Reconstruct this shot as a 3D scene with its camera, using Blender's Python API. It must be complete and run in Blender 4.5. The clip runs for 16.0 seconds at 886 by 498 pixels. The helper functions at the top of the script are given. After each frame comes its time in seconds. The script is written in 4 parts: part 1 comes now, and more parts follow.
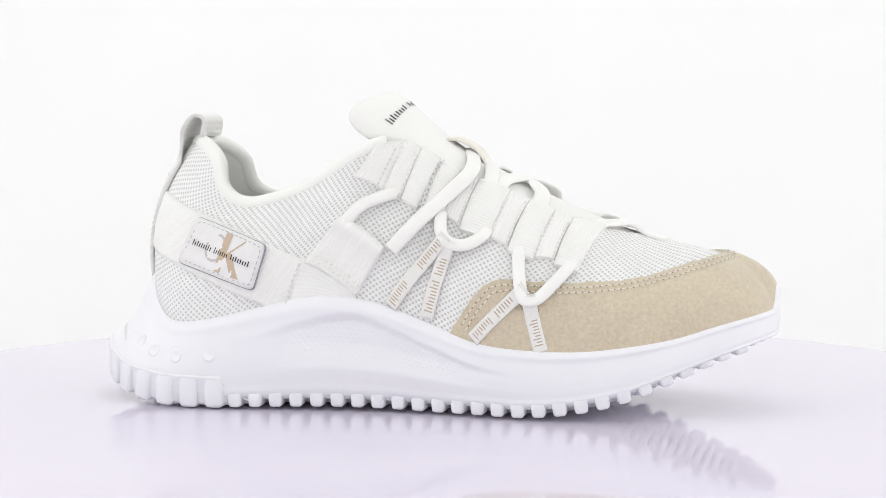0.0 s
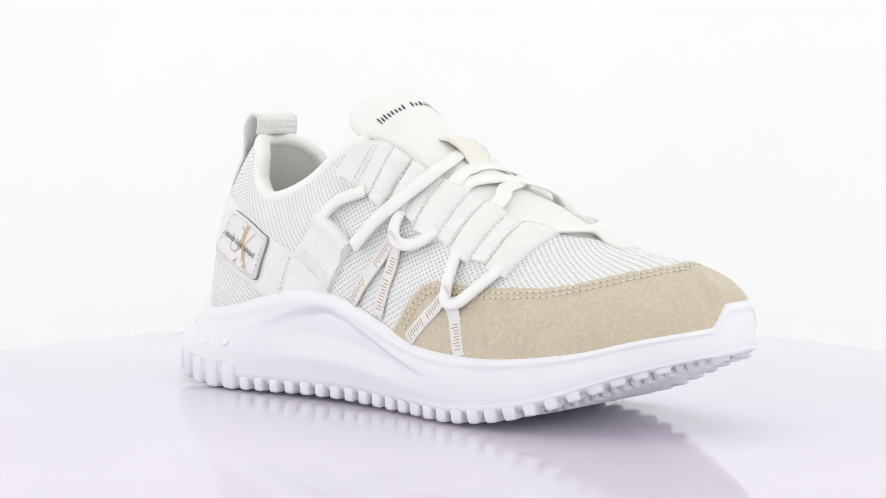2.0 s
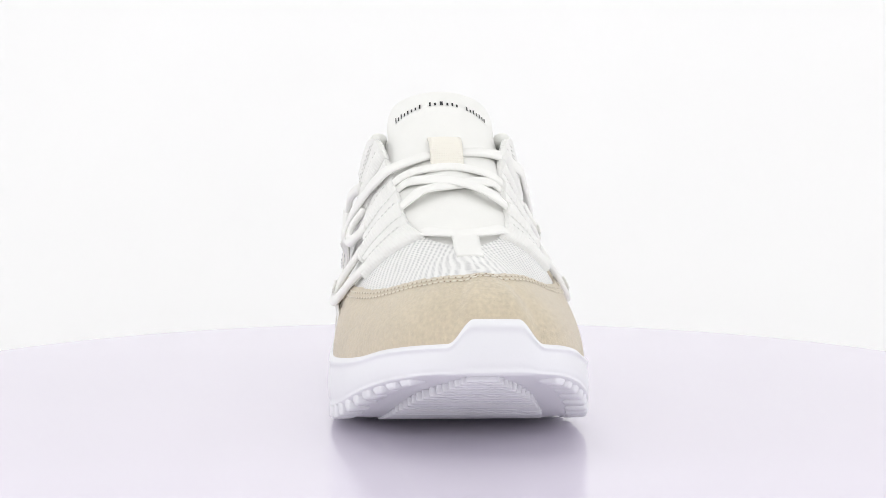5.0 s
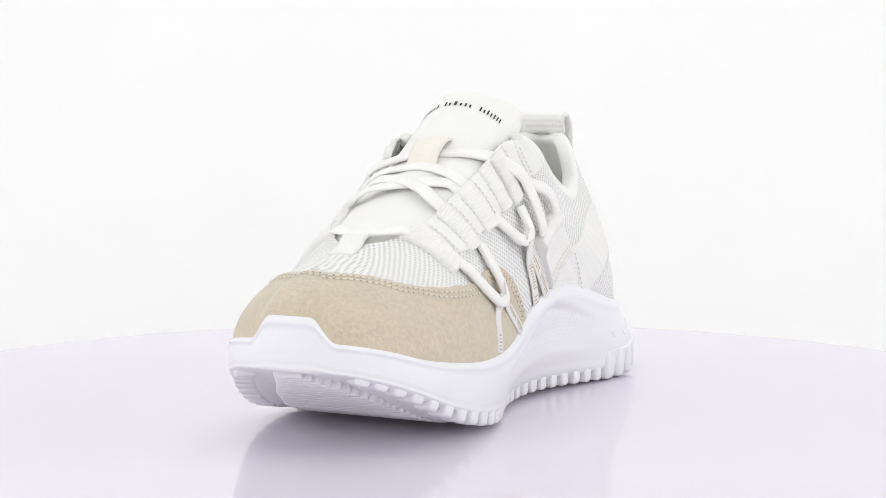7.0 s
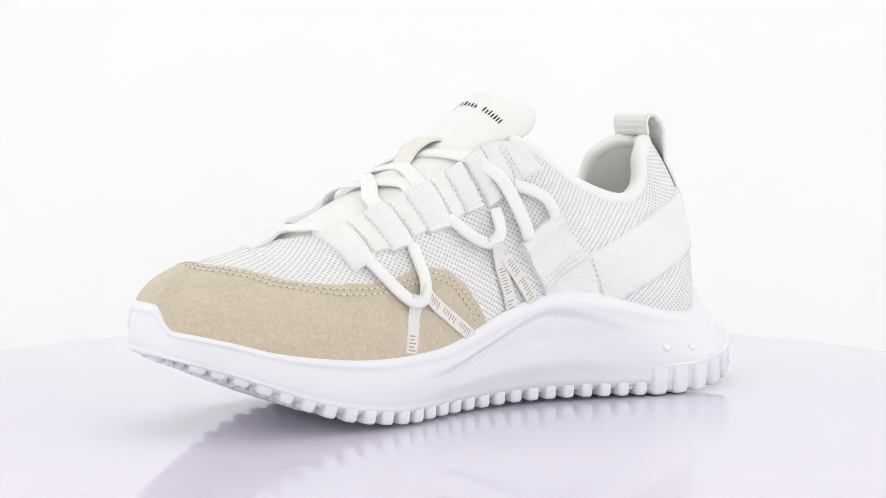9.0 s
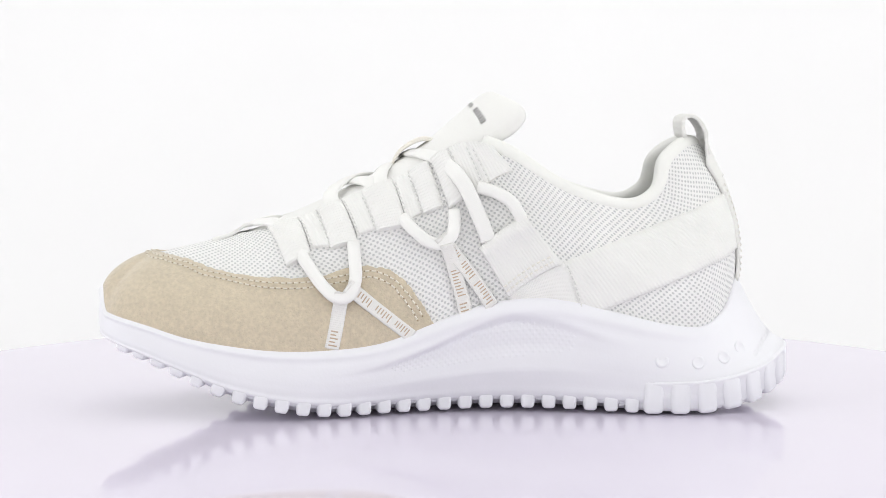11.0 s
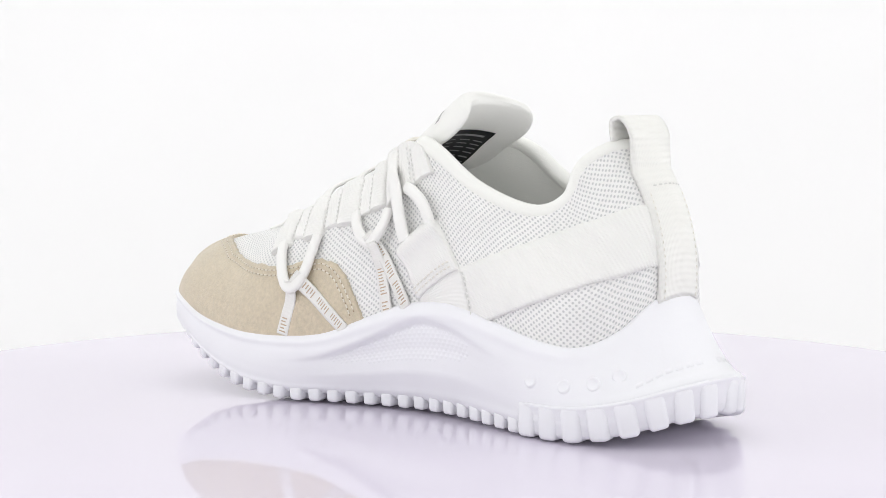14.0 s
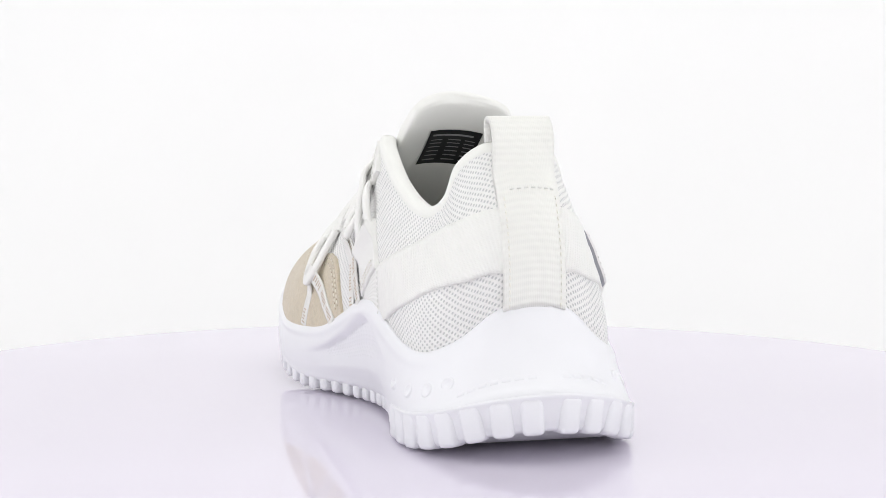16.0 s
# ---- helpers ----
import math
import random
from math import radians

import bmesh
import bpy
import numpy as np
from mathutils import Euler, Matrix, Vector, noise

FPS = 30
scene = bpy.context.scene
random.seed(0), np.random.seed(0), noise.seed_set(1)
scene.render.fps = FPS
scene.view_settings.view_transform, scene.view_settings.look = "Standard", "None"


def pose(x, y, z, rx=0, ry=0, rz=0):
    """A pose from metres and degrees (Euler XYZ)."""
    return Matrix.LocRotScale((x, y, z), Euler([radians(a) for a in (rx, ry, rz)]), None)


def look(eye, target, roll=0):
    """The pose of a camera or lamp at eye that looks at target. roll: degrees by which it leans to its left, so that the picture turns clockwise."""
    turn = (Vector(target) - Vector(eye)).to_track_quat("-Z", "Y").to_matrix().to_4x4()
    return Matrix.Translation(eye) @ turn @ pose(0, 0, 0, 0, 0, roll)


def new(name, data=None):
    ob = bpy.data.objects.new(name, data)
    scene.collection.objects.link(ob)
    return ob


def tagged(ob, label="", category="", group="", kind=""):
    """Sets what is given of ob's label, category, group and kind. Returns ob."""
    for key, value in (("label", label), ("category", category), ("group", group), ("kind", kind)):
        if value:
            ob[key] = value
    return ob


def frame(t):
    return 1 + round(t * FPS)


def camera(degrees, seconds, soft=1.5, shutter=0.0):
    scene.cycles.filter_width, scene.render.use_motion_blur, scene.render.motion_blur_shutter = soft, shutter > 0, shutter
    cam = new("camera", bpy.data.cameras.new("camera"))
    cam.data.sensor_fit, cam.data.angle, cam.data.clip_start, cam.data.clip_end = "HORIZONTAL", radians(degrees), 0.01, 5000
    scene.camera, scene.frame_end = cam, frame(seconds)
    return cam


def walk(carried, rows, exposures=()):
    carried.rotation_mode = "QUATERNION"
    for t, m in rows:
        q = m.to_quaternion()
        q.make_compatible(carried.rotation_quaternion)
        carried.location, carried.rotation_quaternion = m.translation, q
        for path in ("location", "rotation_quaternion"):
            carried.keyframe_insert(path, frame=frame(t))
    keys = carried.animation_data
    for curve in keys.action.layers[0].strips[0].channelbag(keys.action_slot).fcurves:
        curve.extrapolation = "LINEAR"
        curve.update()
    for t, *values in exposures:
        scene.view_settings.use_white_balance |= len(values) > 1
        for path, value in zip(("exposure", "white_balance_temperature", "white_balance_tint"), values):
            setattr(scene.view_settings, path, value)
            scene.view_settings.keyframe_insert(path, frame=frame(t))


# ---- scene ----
cam = camera(27.04, 16.0, soft=0.8)
EYE = (0.0, -0.80, 0.1312)
AIM = (0.00144 * 0.80, 0.0, 0.1312 - 0.80 * math.tan(radians(4.634)))
walk(cam, [(0.0, look(EYE, AIM)), (16.0, look(EYE, AIM))], exposures=[(0.0, 0.0), (16.0, 0.0)])

# turntable: start angle and speed of the shoe, degrees and degrees a second
START, SPEED = -12.0, -15.14
MM = 0.001

# ---- light: an assumed white product tent, unseen softboxes above and at both sides ----
# plain white world outside the tent, which shuts it out
world = bpy.data.worlds.new("outer_white")
world.use_nodes = True
world.node_tree.nodes["Background"].inputs[0].default_value = (1.0, 0.99, 1.0, 1)
world.node_tree.nodes["Background"].inputs[1].default_value = 0.35
scene.world = world


def softbox(name, eye, target, w, h, watts, colour=(1, 1, 1)):
    d = bpy.data.lights.new(name, "AREA")
    d.shape, d.size, d.size_y, d.energy, d.color = "RECTANGLE", w, h, watts, colour
    ob = new(name, d)
    ob.matrix_world = look(eye, target)
    return ob


softbox("softbox_top", (0.0, -0.10, 1.50), (0, 0, 0), 2.2, 1.8, 7.0, (0.99, 1.0, 0.985))
softbox("softbox_side", (-1.25, -0.30, 0.50), (0, 0, 0.05), 1.6, 1.0, 6.6, (0.99, 1.0, 0.995))
softbox("softbox_side", (1.25, -0.30, 0.50), (0, 0, 0.05), 1.6, 1.0, 6.6, (0.99, 1.0, 0.995))
# fill lamp added behind the camera to brighten the shoe's front and underside
softbox("front_fill", (0.0, -1.55, 0.46), (0, 0, 0.05), 2.0, 1.0, 6.2, (0.99, 1.0, 0.995))
# unseen lamp added only to whiten the sweep
softbox("backdrop_fill", (0.0, 0.70, 1.35), (0, 1.3, 0.60), 1.8, 0.4, 4.2)


# ---- materials ----
def shader(name, colour, rough, variation=0.04, scale=40.0, bump=0.0, bump_scale=400.0, spec=0.4, sheen=0.0):
    m = bpy.data.materials.new(name)
    m.use_nodes = True
    nt = m.node_tree
    b = nt.nodes["Principled BSDF"]
    b.inputs["Roughness"].default_value = rough
    b.inputs["Specular IOR Level"].default_value = spec
    b.inputs["Sheen Weight"].default_value = sheen
    tc = nt.nodes.new("ShaderNodeTexCoord")
    n = nt.nodes.new("ShaderNodeTexNoise")
    n.inputs["Scale"].default_value, n.inputs["Detail"].default_value = scale, 6
    nt.links.new(tc.outputs["Object"], n.inputs["Vector"])
    mix = nt.nodes.new("ShaderNodeMix")
    mix.data_type = "RGBA"
    lo = [c * (1 - variation) for c in colour]
    hi = [min(1, c * (1 + variation)) for c in colour]
    mix.inputs[6].default_value, mix.inputs[7].default_value = (*lo, 1), (*hi, 1)
    broad = nt.nodes.new("ShaderNodeTexNoise")
    broad.inputs["Scale"].default_value, broad.inputs["Detail"].default_value = scale * 0.13, 3
    nt.links.new(tc.outputs["Object"], broad.inputs["Vector"])
    both = nt.nodes.new("ShaderNodeMath")
    both.operation = "MULTIPLY_ADD"
    both.inputs[1].default_value = 1.6
    half = nt.nodes.new("ShaderNodeMath")
    half.operation = "MULTIPLY_ADD"
    half.inputs[1].default_value, half.inputs[2].default_value = 0.6, -0.6
    nt.links.new(broad.outputs["Fac"], half.inputs[0])
    nt.links.new(n.outputs["Fac"], both.inputs[0])
    nt.links.new(half.outputs["Value"], both.inputs[2])
    nt.links.new(both.outputs["Value"], mix.inputs[0])
    nt.links.new(mix.outputs[2], b.inputs["Base Color"])
    if bump:
        n2 = nt.nodes.new("ShaderNodeTexNoise")
        n2.inputs["Scale"].default_value, n2.inputs["Detail"].default_value = bump_scale, 4
        nt.links.new(tc.outputs["Object"], n2.inputs["Vector"])
        bp = nt.nodes.new("ShaderNodeBump")
        bp.inputs["Strength"].default_value, bp.inputs["Distance"].default_value = bump, 0.0005
        nt.links.new(n2.outputs["Fac"], bp.inputs["Height"])
        nt.links.new(bp.outputs["Normal"], b.inputs["Normal"])
    return m


def mapped(nt, sx, sy, turn=0.0):
    uv = nt.nodes.new("ShaderNodeTexCoord")
    mp = nt.nodes.new("ShaderNodeMapping")
    mp.inputs["Scale"].default_value = (sx, sy, 1)
    mp.inputs["Rotation"].default_value = (0, 0, turn)
    nt.links.new(uv.outputs["UV"], mp.inputs["Vector"])
    return mp


def knit_mesh(name, cloth, hole):
    """Air mesh: staggered small holes over the cloth's own length, in metres."""
    m = shader(name, cloth, 0.85, sheen=0.2)
    nt = m.node_tree
    b = nt.nodes["Principled BSDF"]
    base = b.inputs["Base Color"].links[0].from_socket
    first = mapped(nt, 1 / 0.0019, 1 / 0.0017)
    vor = nt.nodes.new("ShaderNodeTexVoronoi")
    vor.voronoi_dimensions = "2D"
    vor.inputs["Scale"].default_value, vor.inputs["Randomness"].default_value = 1.0, 0.1
    turn = nt.nodes.new("ShaderNodeMapping")
    turn.inputs["Rotation"].default_value = (0, 0, radians(45))
    nt.links.new(first.outputs["Vector"], turn.inputs["Vector"])
    nt.links.new(turn.outputs["Vector"], vor.inputs["Vector"])
    ramp = nt.nodes.new("ShaderNodeMapRange")
    ramp.inputs["From Min"].default_value, ramp.inputs["From Max"].default_value = 0.17, 0.38
    nt.links.new(vor.outputs["Distance"], ramp.inputs["Value"])
    mix = nt.nodes.new("ShaderNodeMix")
    mix.data_type = "RGBA"
    mix.inputs[6].default_value = (*hole, 1)
    nt.links.new(ramp.outputs["Result"], mix.inputs[0])
    nt.links.new(base, mix.inputs[7])
    nt.links.new(mix.outputs[2], b.inputs["Base Color"])
    bp = nt.nodes.new("ShaderNodeBump")
    bp.inputs["Strength"].default_value, bp.inputs["Distance"].default_value = 0.7, 0.0004
    nt.links.new(ramp.outputs["Result"], bp.inputs["Height"])
    nt.links.new(bp.outputs["Normal"], b.inputs["Normal"])
    return m


def webbing(name, colour, pitch=0.0011, across=True, rough=0.65, depth=0.22):
    """Woven tape: ribs across it with a fine weave on them."""
    m = shader(name, colour, rough, 0.02, sheen=0.15)
    nt = m.node_tree
    b = nt.nodes["Principled BSDF"]
    mp = mapped(nt, 1, 1)
    w = nt.nodes.new("ShaderNodeTexWave")
    w.wave_type, w.bands_direction = "BANDS", "X" if across else "Y"
    w.inputs["Scale"].default_value = 0.314 / pitch
    w.inputs["Distortion"].default_value = 0.3
    nt.links.new(mp.outputs["Vector"], w.inputs["Vector"])
    f = nt.nodes.new("ShaderNodeTexWave")
    f.wave_type, f.bands_direction = "BANDS", "Y" if across else "X"
    f.inputs["Scale"].default_value = 0.314 / 0.0007
    nt.links.new(mp.outputs["Vector"], f.inputs["Vector"])
    add = nt.nodes.new("ShaderNodeMath")
    add.operation = "MULTIPLY_ADD"
    add.inputs[1].default_value = 0.35
    nt.links.new(f.outputs["Fac"], add.inputs[0])
    nt.links.new(w.outputs["Fac"], add.inputs[2])
    bp = nt.nodes.new("ShaderNodeBump")
    bp.inputs["Strength"].default_value, bp.inputs["Distance"].default_value = depth, 0.0003
    nt.links.new(add.outputs["Value"], bp.inputs["Height"])
    nt.links.new(bp.outputs["Normal"], b.inputs["Normal"])
    return m


M_MESH = knit_mesh("air_mesh", (0.89, 0.885, 0.87), (0.63, 0.63, 0.63))
M_SUEDE = shader("suede", (0.65, 0.565, 0.43), 0.95, 0.13, 620.0, 0.9, 1500.0, 0.1, 0.5)
M_SOLE = shader("sole_foam", (0.862, 0.862, 0.89), 0.45, 0.015, 60.0, 0.08, 900.0, 0.4)
M_RUBBER = shader("sole_rubber", (0.857, 0.857, 0.887), 0.4, 0.015, 60.0, 0.08, 700.0, 0.4)
M_LINING = shader("lining_cloth", (0.89, 0.89, 0.855), 0.9, 0.02, 60.0, 0.3, 1800.0, 0.2, 0.3)
M_TONGUE = shader("tongue_cloth", (0.87, 0.865, 0.84), 0.75, 0.02, 60.0, 0.25, 1500.0, 0.3, 0.2)
M_WEB = webbing("ribbed_webbing", (0.875, 0.87, 0.845), 0.0013, True, 0.65, 0.4)
M_WEB_UP = webbing("upright_webbing", (0.875, 0.87, 0.845), 0.0013, False, 0.65, 0.4)
M_BAND = webbing("heel_webbing", (0.875, 0.87, 0.845), 0.0016, True, 0.65, 0.45)
M_HEEL = webbing("heel_tape", (0.87, 0.865, 0.83), 0.0026, True, 0.6, 0.6)
M_LACE = webbing("lace_weave", (0.89, 0.885, 0.86), 0.0007, True, 0.75, 0.1)
M_RIBBON = webbing("ribbon_weave", (0.85, 0.84, 0.81), 0.0009, True, 0.6, 0.3)
M_CREAM = webbing("cream_tape", (0.88, 0.845, 0.765), 0.0012, True, 0.6, 0.3)
M_HOLE = shader("needle_hole", (0.40, 0.31, 0.21), 0.9, 0.1, 300.0)
M_THREAD = shader("white_thread", (0.86, 0.84, 0.78), 0.7, 0.05, 300.0)
M_TAN_THREAD = shader("tan_thread", (0.84, 0.79, 0.69), 0.75, 0.08, 300.0)
M_GREY_THREAD = shader("grey_thread", (0.76, 0.755, 0.73), 0.7, 0.05, 300.0)
M_LABEL = shader("label_leather", (0.80, 0.785, 0.785), 0.6, 0.03, 300.0, 0.25, 1500.0)
M_GREY = shader("label_edge", (0.31, 0.31, 0.34), 0.7, 0.05, 300.0)
M_INK = shader("black_ink", (0.015, 0.015, 0.018), 0.5, 0.1, 300.0)
M_TAN = shader("tan_print", (0.56, 0.44, 0.33), 0.6, 0.06, 500.0)
M_PALE = shader("pale_grey_print", (0.55, 0.53, 0.53), 0.6, 0.06, 500.0)
M_TAG = shader("tag_thread", (0.30, 0.30, 0.31), 0.7, 0.1, 300.0)
M_BLACK = shader("black_satin", (0.012, 0.012, 0.014), 0.45, 0.1, 300.0)
M_PLATE = shader("glossy_plate", (0.775, 0.722, 0.842), 0.045, 0.012, 6.0, 0.0, 100.0, 0.5)
M_TENT = shader("tent_cloth", (0.86, 0.855, 0.86), 0.9, 0.01, 3.0, 0.0, 100.0, 0.1)


# ---- mesh helpers ----
def part(name, mesh, material, parent=None, label="", smooth=True):
    ob = new(name, mesh)
    mesh.materials.clear()
    mesh.materials.append(material)
    if smooth:
        mesh.polygons.foreach_set("use_smooth", [True] * len(mesh.polygons))
    ob.parent = parent
    if label:
        ob["label"] = label
    return ob


def grid_mesh(name, P, closed_u=False, closed_v=False, uv=None, cap=False):
    """A sheet from an array of points [i, j, 3], with a uv of the same layout."""
    P = np.asarray(P, float)
    n, m = P.shape[:2]
    nu, nv = (n if closed_u else n - 1), (m if closed_v else m - 1)
    faces = [(i * m + j, ((i + 1) % n) * m + j, ((i + 1) % n) * m + (j + 1) % m, i * m + (j + 1) % m) for i in range(nu) for j in range(nv)]
    if cap and closed_v:
        faces += [tuple(range(m)), tuple((n - 1) * m + j for j in reversed(range(m)))]
    me = bpy.data.meshes.new(name)
    me.from_pydata(P.reshape(-1, 3).tolist(), [], faces)
    if uv is not None:
        flat = np.asarray(uv, float).reshape(-1, 2)
        layer = me.uv_layers.new()
        ids = np.zeros(len(me.loops), int)
        me.loops.foreach_get("vertex_index", ids)
        layer.data.foreach_set("uv", flat[ids].ravel())
    bm = bmesh.new()
    bm.from_mesh(me)
    bmesh.ops.recalc_face_normals(bm, faces=bm.faces)
    bm.to_mesh(me)
    bm.free()
    return me


def join_grids(name, grids):
    """One mesh of several small sheets."""
    verts, faces = [], []
    for P in grids:
        P = np.asarray(P, float)
        n, m = P.shape[:2]
        k = len(verts)
        verts += P.reshape(-1, 3).tolist()
        faces += [(k + i * m + j, k + (i + 1) * m + j, k + (i + 1) * m + j + 1, k + i * m + j + 1) for i in range(n - 1) for j in range(m - 1)]
    me = bpy.data.meshes.new(name)
    me.from_pydata(verts, [], faces)
    return me


def bars(f0, f1, count):
    """Spans and heights (0 to 1) of the upright bars that stand for one printed word."""
    tall = (1.0, 0.68, 0.95, 0.68, 0.82, 0.68, 0.68)
    step = (f1 - f0) / count
    return [(f0 + k * step, f0 + (k + 0.38) * step, tall[k % 7]) for k in range(count)]


def lengths(P):
    d = np.linalg.norm(np.diff(P, axis=0), axis=-1)
    return np.concatenate([[0], np.cumsum(d)])


def spline(table, s, ends=0):
    """Catmull-Rom through evenly spaced rows; s from 0 to 1. ends: 1 goes on as a mirror image, -1 as a point reflection."""
    T = np.asarray(table, float)
    n = len(T)
    a, b = {0: (T[0], T[-1]), 1: (T[1], T[-2]), -1: (2 * T[0] - T[1], 2 * T[-1] - T[-2])}[ends]
    E = np.concatenate([[a], T, [b]], 0)
    s = np.clip(np.asarray(s, float), 0, 1) * (n - 1)
    i = np.minimum(s.astype(int), n - 2)
    f = s - i
    p0, p1, p2, p3 = (E[i + k] for k in range(4))
    if T.ndim > 1:
        f = f[..., None]
    return 0.5 * (2 * p1 + (p2 - p0) * f + (2 * p0 - 5 * p1 + 4 * p2 - p3) * f ** 2 + (3 * p1 - p0 - 3 * p2 + p3) * f ** 3)


def smooth_line(points, n):
    """n points, evenly spaced by length, on a smooth line through the given ones."""
    Q = spline(points, np.linspace(0, 1, 400))
    L = lengths(Q)
    t = np.linspace(0, L[-1], n)
    return np.stack([np.interp(t, L, Q[:, k]) for k in range(Q.shape[1])], 1)


# ---- the shoe's form, in millimetres: x to the toe, z up, the turntable's axis at the origin ----
# stations from the toe's tip to the heel's back
OUT_X = [146, 145, 141.5, 134.5, 122, 106, 88, 68, 46, 24, 2, -20, -44, -68, -92, -112, -130, -143, -150]
OUT_R = [10, 21, 31.5, 40, 46.5, 51.5, 54.5, 56, 54.5, 50, 46, 44, 44, 45, 45, 43, 36, 22, 0]
OUT_L = [10, 0, -9, -18, -27.5, -36, -42.5, -47, -48.5, -47.5, -45.5, -44.5, -44.5, -45.5, -45.5, -43.5, -36.5, -22, 0]
SOLE_TOP = [44, 43.8, 43, 41.5, 38.5, 34, 31, 29, 29, 31.5, 39.5, 47, 49, 44, 38, 36.5, 42.5, 53.5, 57]
SOLE_LOW = [32, 32, 31.5, 29.5, 25.5, 19.5, 12.7, 8, 5.5, 5.5, 5.5, 6, 6, 5.5, 5, 5.5, 8.5, 13, 15.5]
INSET = [2.5, 2.4, 2.2, 2.2, 2.6, 3, 3, 3, 4, 4, 4, 4, 4, 4, 5, 8, 13, 19, 23]
TOP_X = [118, 117, 114, 110, 104, 97, 89, 78, 60, 36, 12, -8, -27, -52, -77, -90.5, -95.5, -104.5, -111]
TOP_Y = [0, 0, 0, 0, 0, 0, 1.5, 12, 19, 21, 22.5, 27, 32, 31, 28, 24, 20, 12, 0]
TOP_Z = [66.5, 66.7, 67.3, 68.5, 70, 72, 74, 76, 81, 91.5, 101.5, 113.5, 110, 95, 87.5, 92.5, 105.5, 113, 114]
RISE = [1.5, 1.5, 1.5, 1.5, 1.5, 1.5, 1.5, 1.5, 1.5, 1.4, 1.3, 1.2, 1.2, 1.2, 1.2, 1.2, 1.1, 1.1, 1.1]
FLAT = [1.35] * 15 + [1.5, 1.9, 2.2, 2.2]
LEAN = [0, 0, 0, 0, 0, 0, 0, 0, 0, 0, 0, 0, 0.1, 0.2, 0.25, 0.3, 0.4, 0.6, 0.7]
ROLL = [0.1, 0.1, 0.1, 0.1, 0.15, 0.2, 0.25, 0.3, 0.4, 0.5, 0.6, 0.8, 0.9, 0.9, 0.9, 0.9, 0.9, 0.8, 0.7]


def centre_y(x):
    return np.interp(x, [-150, -50, 0, 30, 60, 90, 120, 149], [0, 0, 1, 2.5, 4.5, 7, 9.5, 10])


def outline(side, s):
    """The sole's widest line in plan, and the way out of it."""
    ys = OUT_R if side > 0 else OUT_L
    s = np.asarray(s, float)

    def at(q):
        return np.stack([spline(OUT_X, q, 1), spline(ys, q, -1)], -1)

    p = at(s)
    e = 1e-3
    t = at(np.clip(s + e, 0, 1)) - at(np.clip(s - e, 0, 1))
    end = ((s < 1e-6) | (s > 1 - 1e-6))[..., None]
    t = np.where(end, t * np.array([0.0, 1.0]), t)
    t = t / (np.linalg.norm(t, axis=-1, keepdims=True) + 1e-12)
    return p, np.stack([t[..., 1], -t[..., 0]], -1) * side


def waist(side, s):
    """How far the sole's lower edge draws in under the arch."""
    s = np.asarray(s, float)
    return (11.0 if side > 0 else 6.0) * np.exp(-np.abs((s - 0.60) / 0.135) ** 2.4)


def low_edge(side, s):
    """The lower edge in plan, and the way out of it."""
    p, n = outline(side, s)
    return p - n * waist(side, s)[..., None], n


def toe_lift(s):
    """1 where the rubber stands proud under the foam, nearly 0 at the lifted toe."""
    return np.interp(s, [0, 0.13, 0.24, 0.36], [0.12, 0.25, 0.7, 1.0])


def sole_top(side, s):
    """The sole's upper edge, with the bumper that rises over the toe."""
    s = np.asarray(s, float)
    p, n = outline(side, s)
    k = np.clip((18.0 - np.abs(p[..., 1] - 14.5)) / 9.5, 0, 1) * (s < 0.2)
    return spline(SOLE_TOP, s, 1) + 8.6 * k * k * (3 - 2 * k)


# where the upper leaves the sole: just inside the outline, and well inside it round the flared heel
HEEL_X, HEEL_Y = [-108.5, -119.0, -125.5, -127.5], [36.0, 26.0, 13.5, 0.0]
EDGE = {}
for _side in (1, -1):
    _p, _n = outline(_side, np.linspace(0, 1, len(OUT_X)))
    _e = _p - _n * np.array(INSET)[:, None]
    _e[-4:, 0], _e[-4:, 1] = HEEL_X, np.array(HEEL_Y) * _side
    EDGE[_side] = _e


def feather(side, s):
    """Where the upper leaves the sole."""
    return np.stack([spline(EDGE[side][:, 0], s, 1), spline(EDGE[side][:, 1], s, -1), sole_top(side, s)], -1)


def surf0(side, s, v):
    s, v = np.broadcast_arrays(np.asarray(s, float), np.asarray(v, float))
    A = feather(side, s)
    A = A - np.array([0, 0, 3.0])
    x = spline(TOP_X, s, 1)
    B = np.stack([x, centre_y(x) + side * spline(TOP_Y, s, -1), spline(TOP_Z, s, 1)], -1)
    d = B - A
    z1 = np.array([0, 0, 1.0])
    flat = d * np.array([1, 1, 0])
    T0 = z1 * d[..., 2:] * spline(RISE, s)[..., None] - flat * spline(LEAN, s)[..., None]
    T1 = flat * spline(FLAT, s)[..., None] + z1 * d[..., 2:] * spline(ROLL, s)[..., None]
    v = v[..., None]
    return A * (2 * v ** 3 - 3 * v ** 2 + 1) + T0 * (v ** 3 - 2 * v ** 2 + v) + B * (3 * v ** 2 - 2 * v ** 3) + T1 * (v ** 3 - v ** 2)


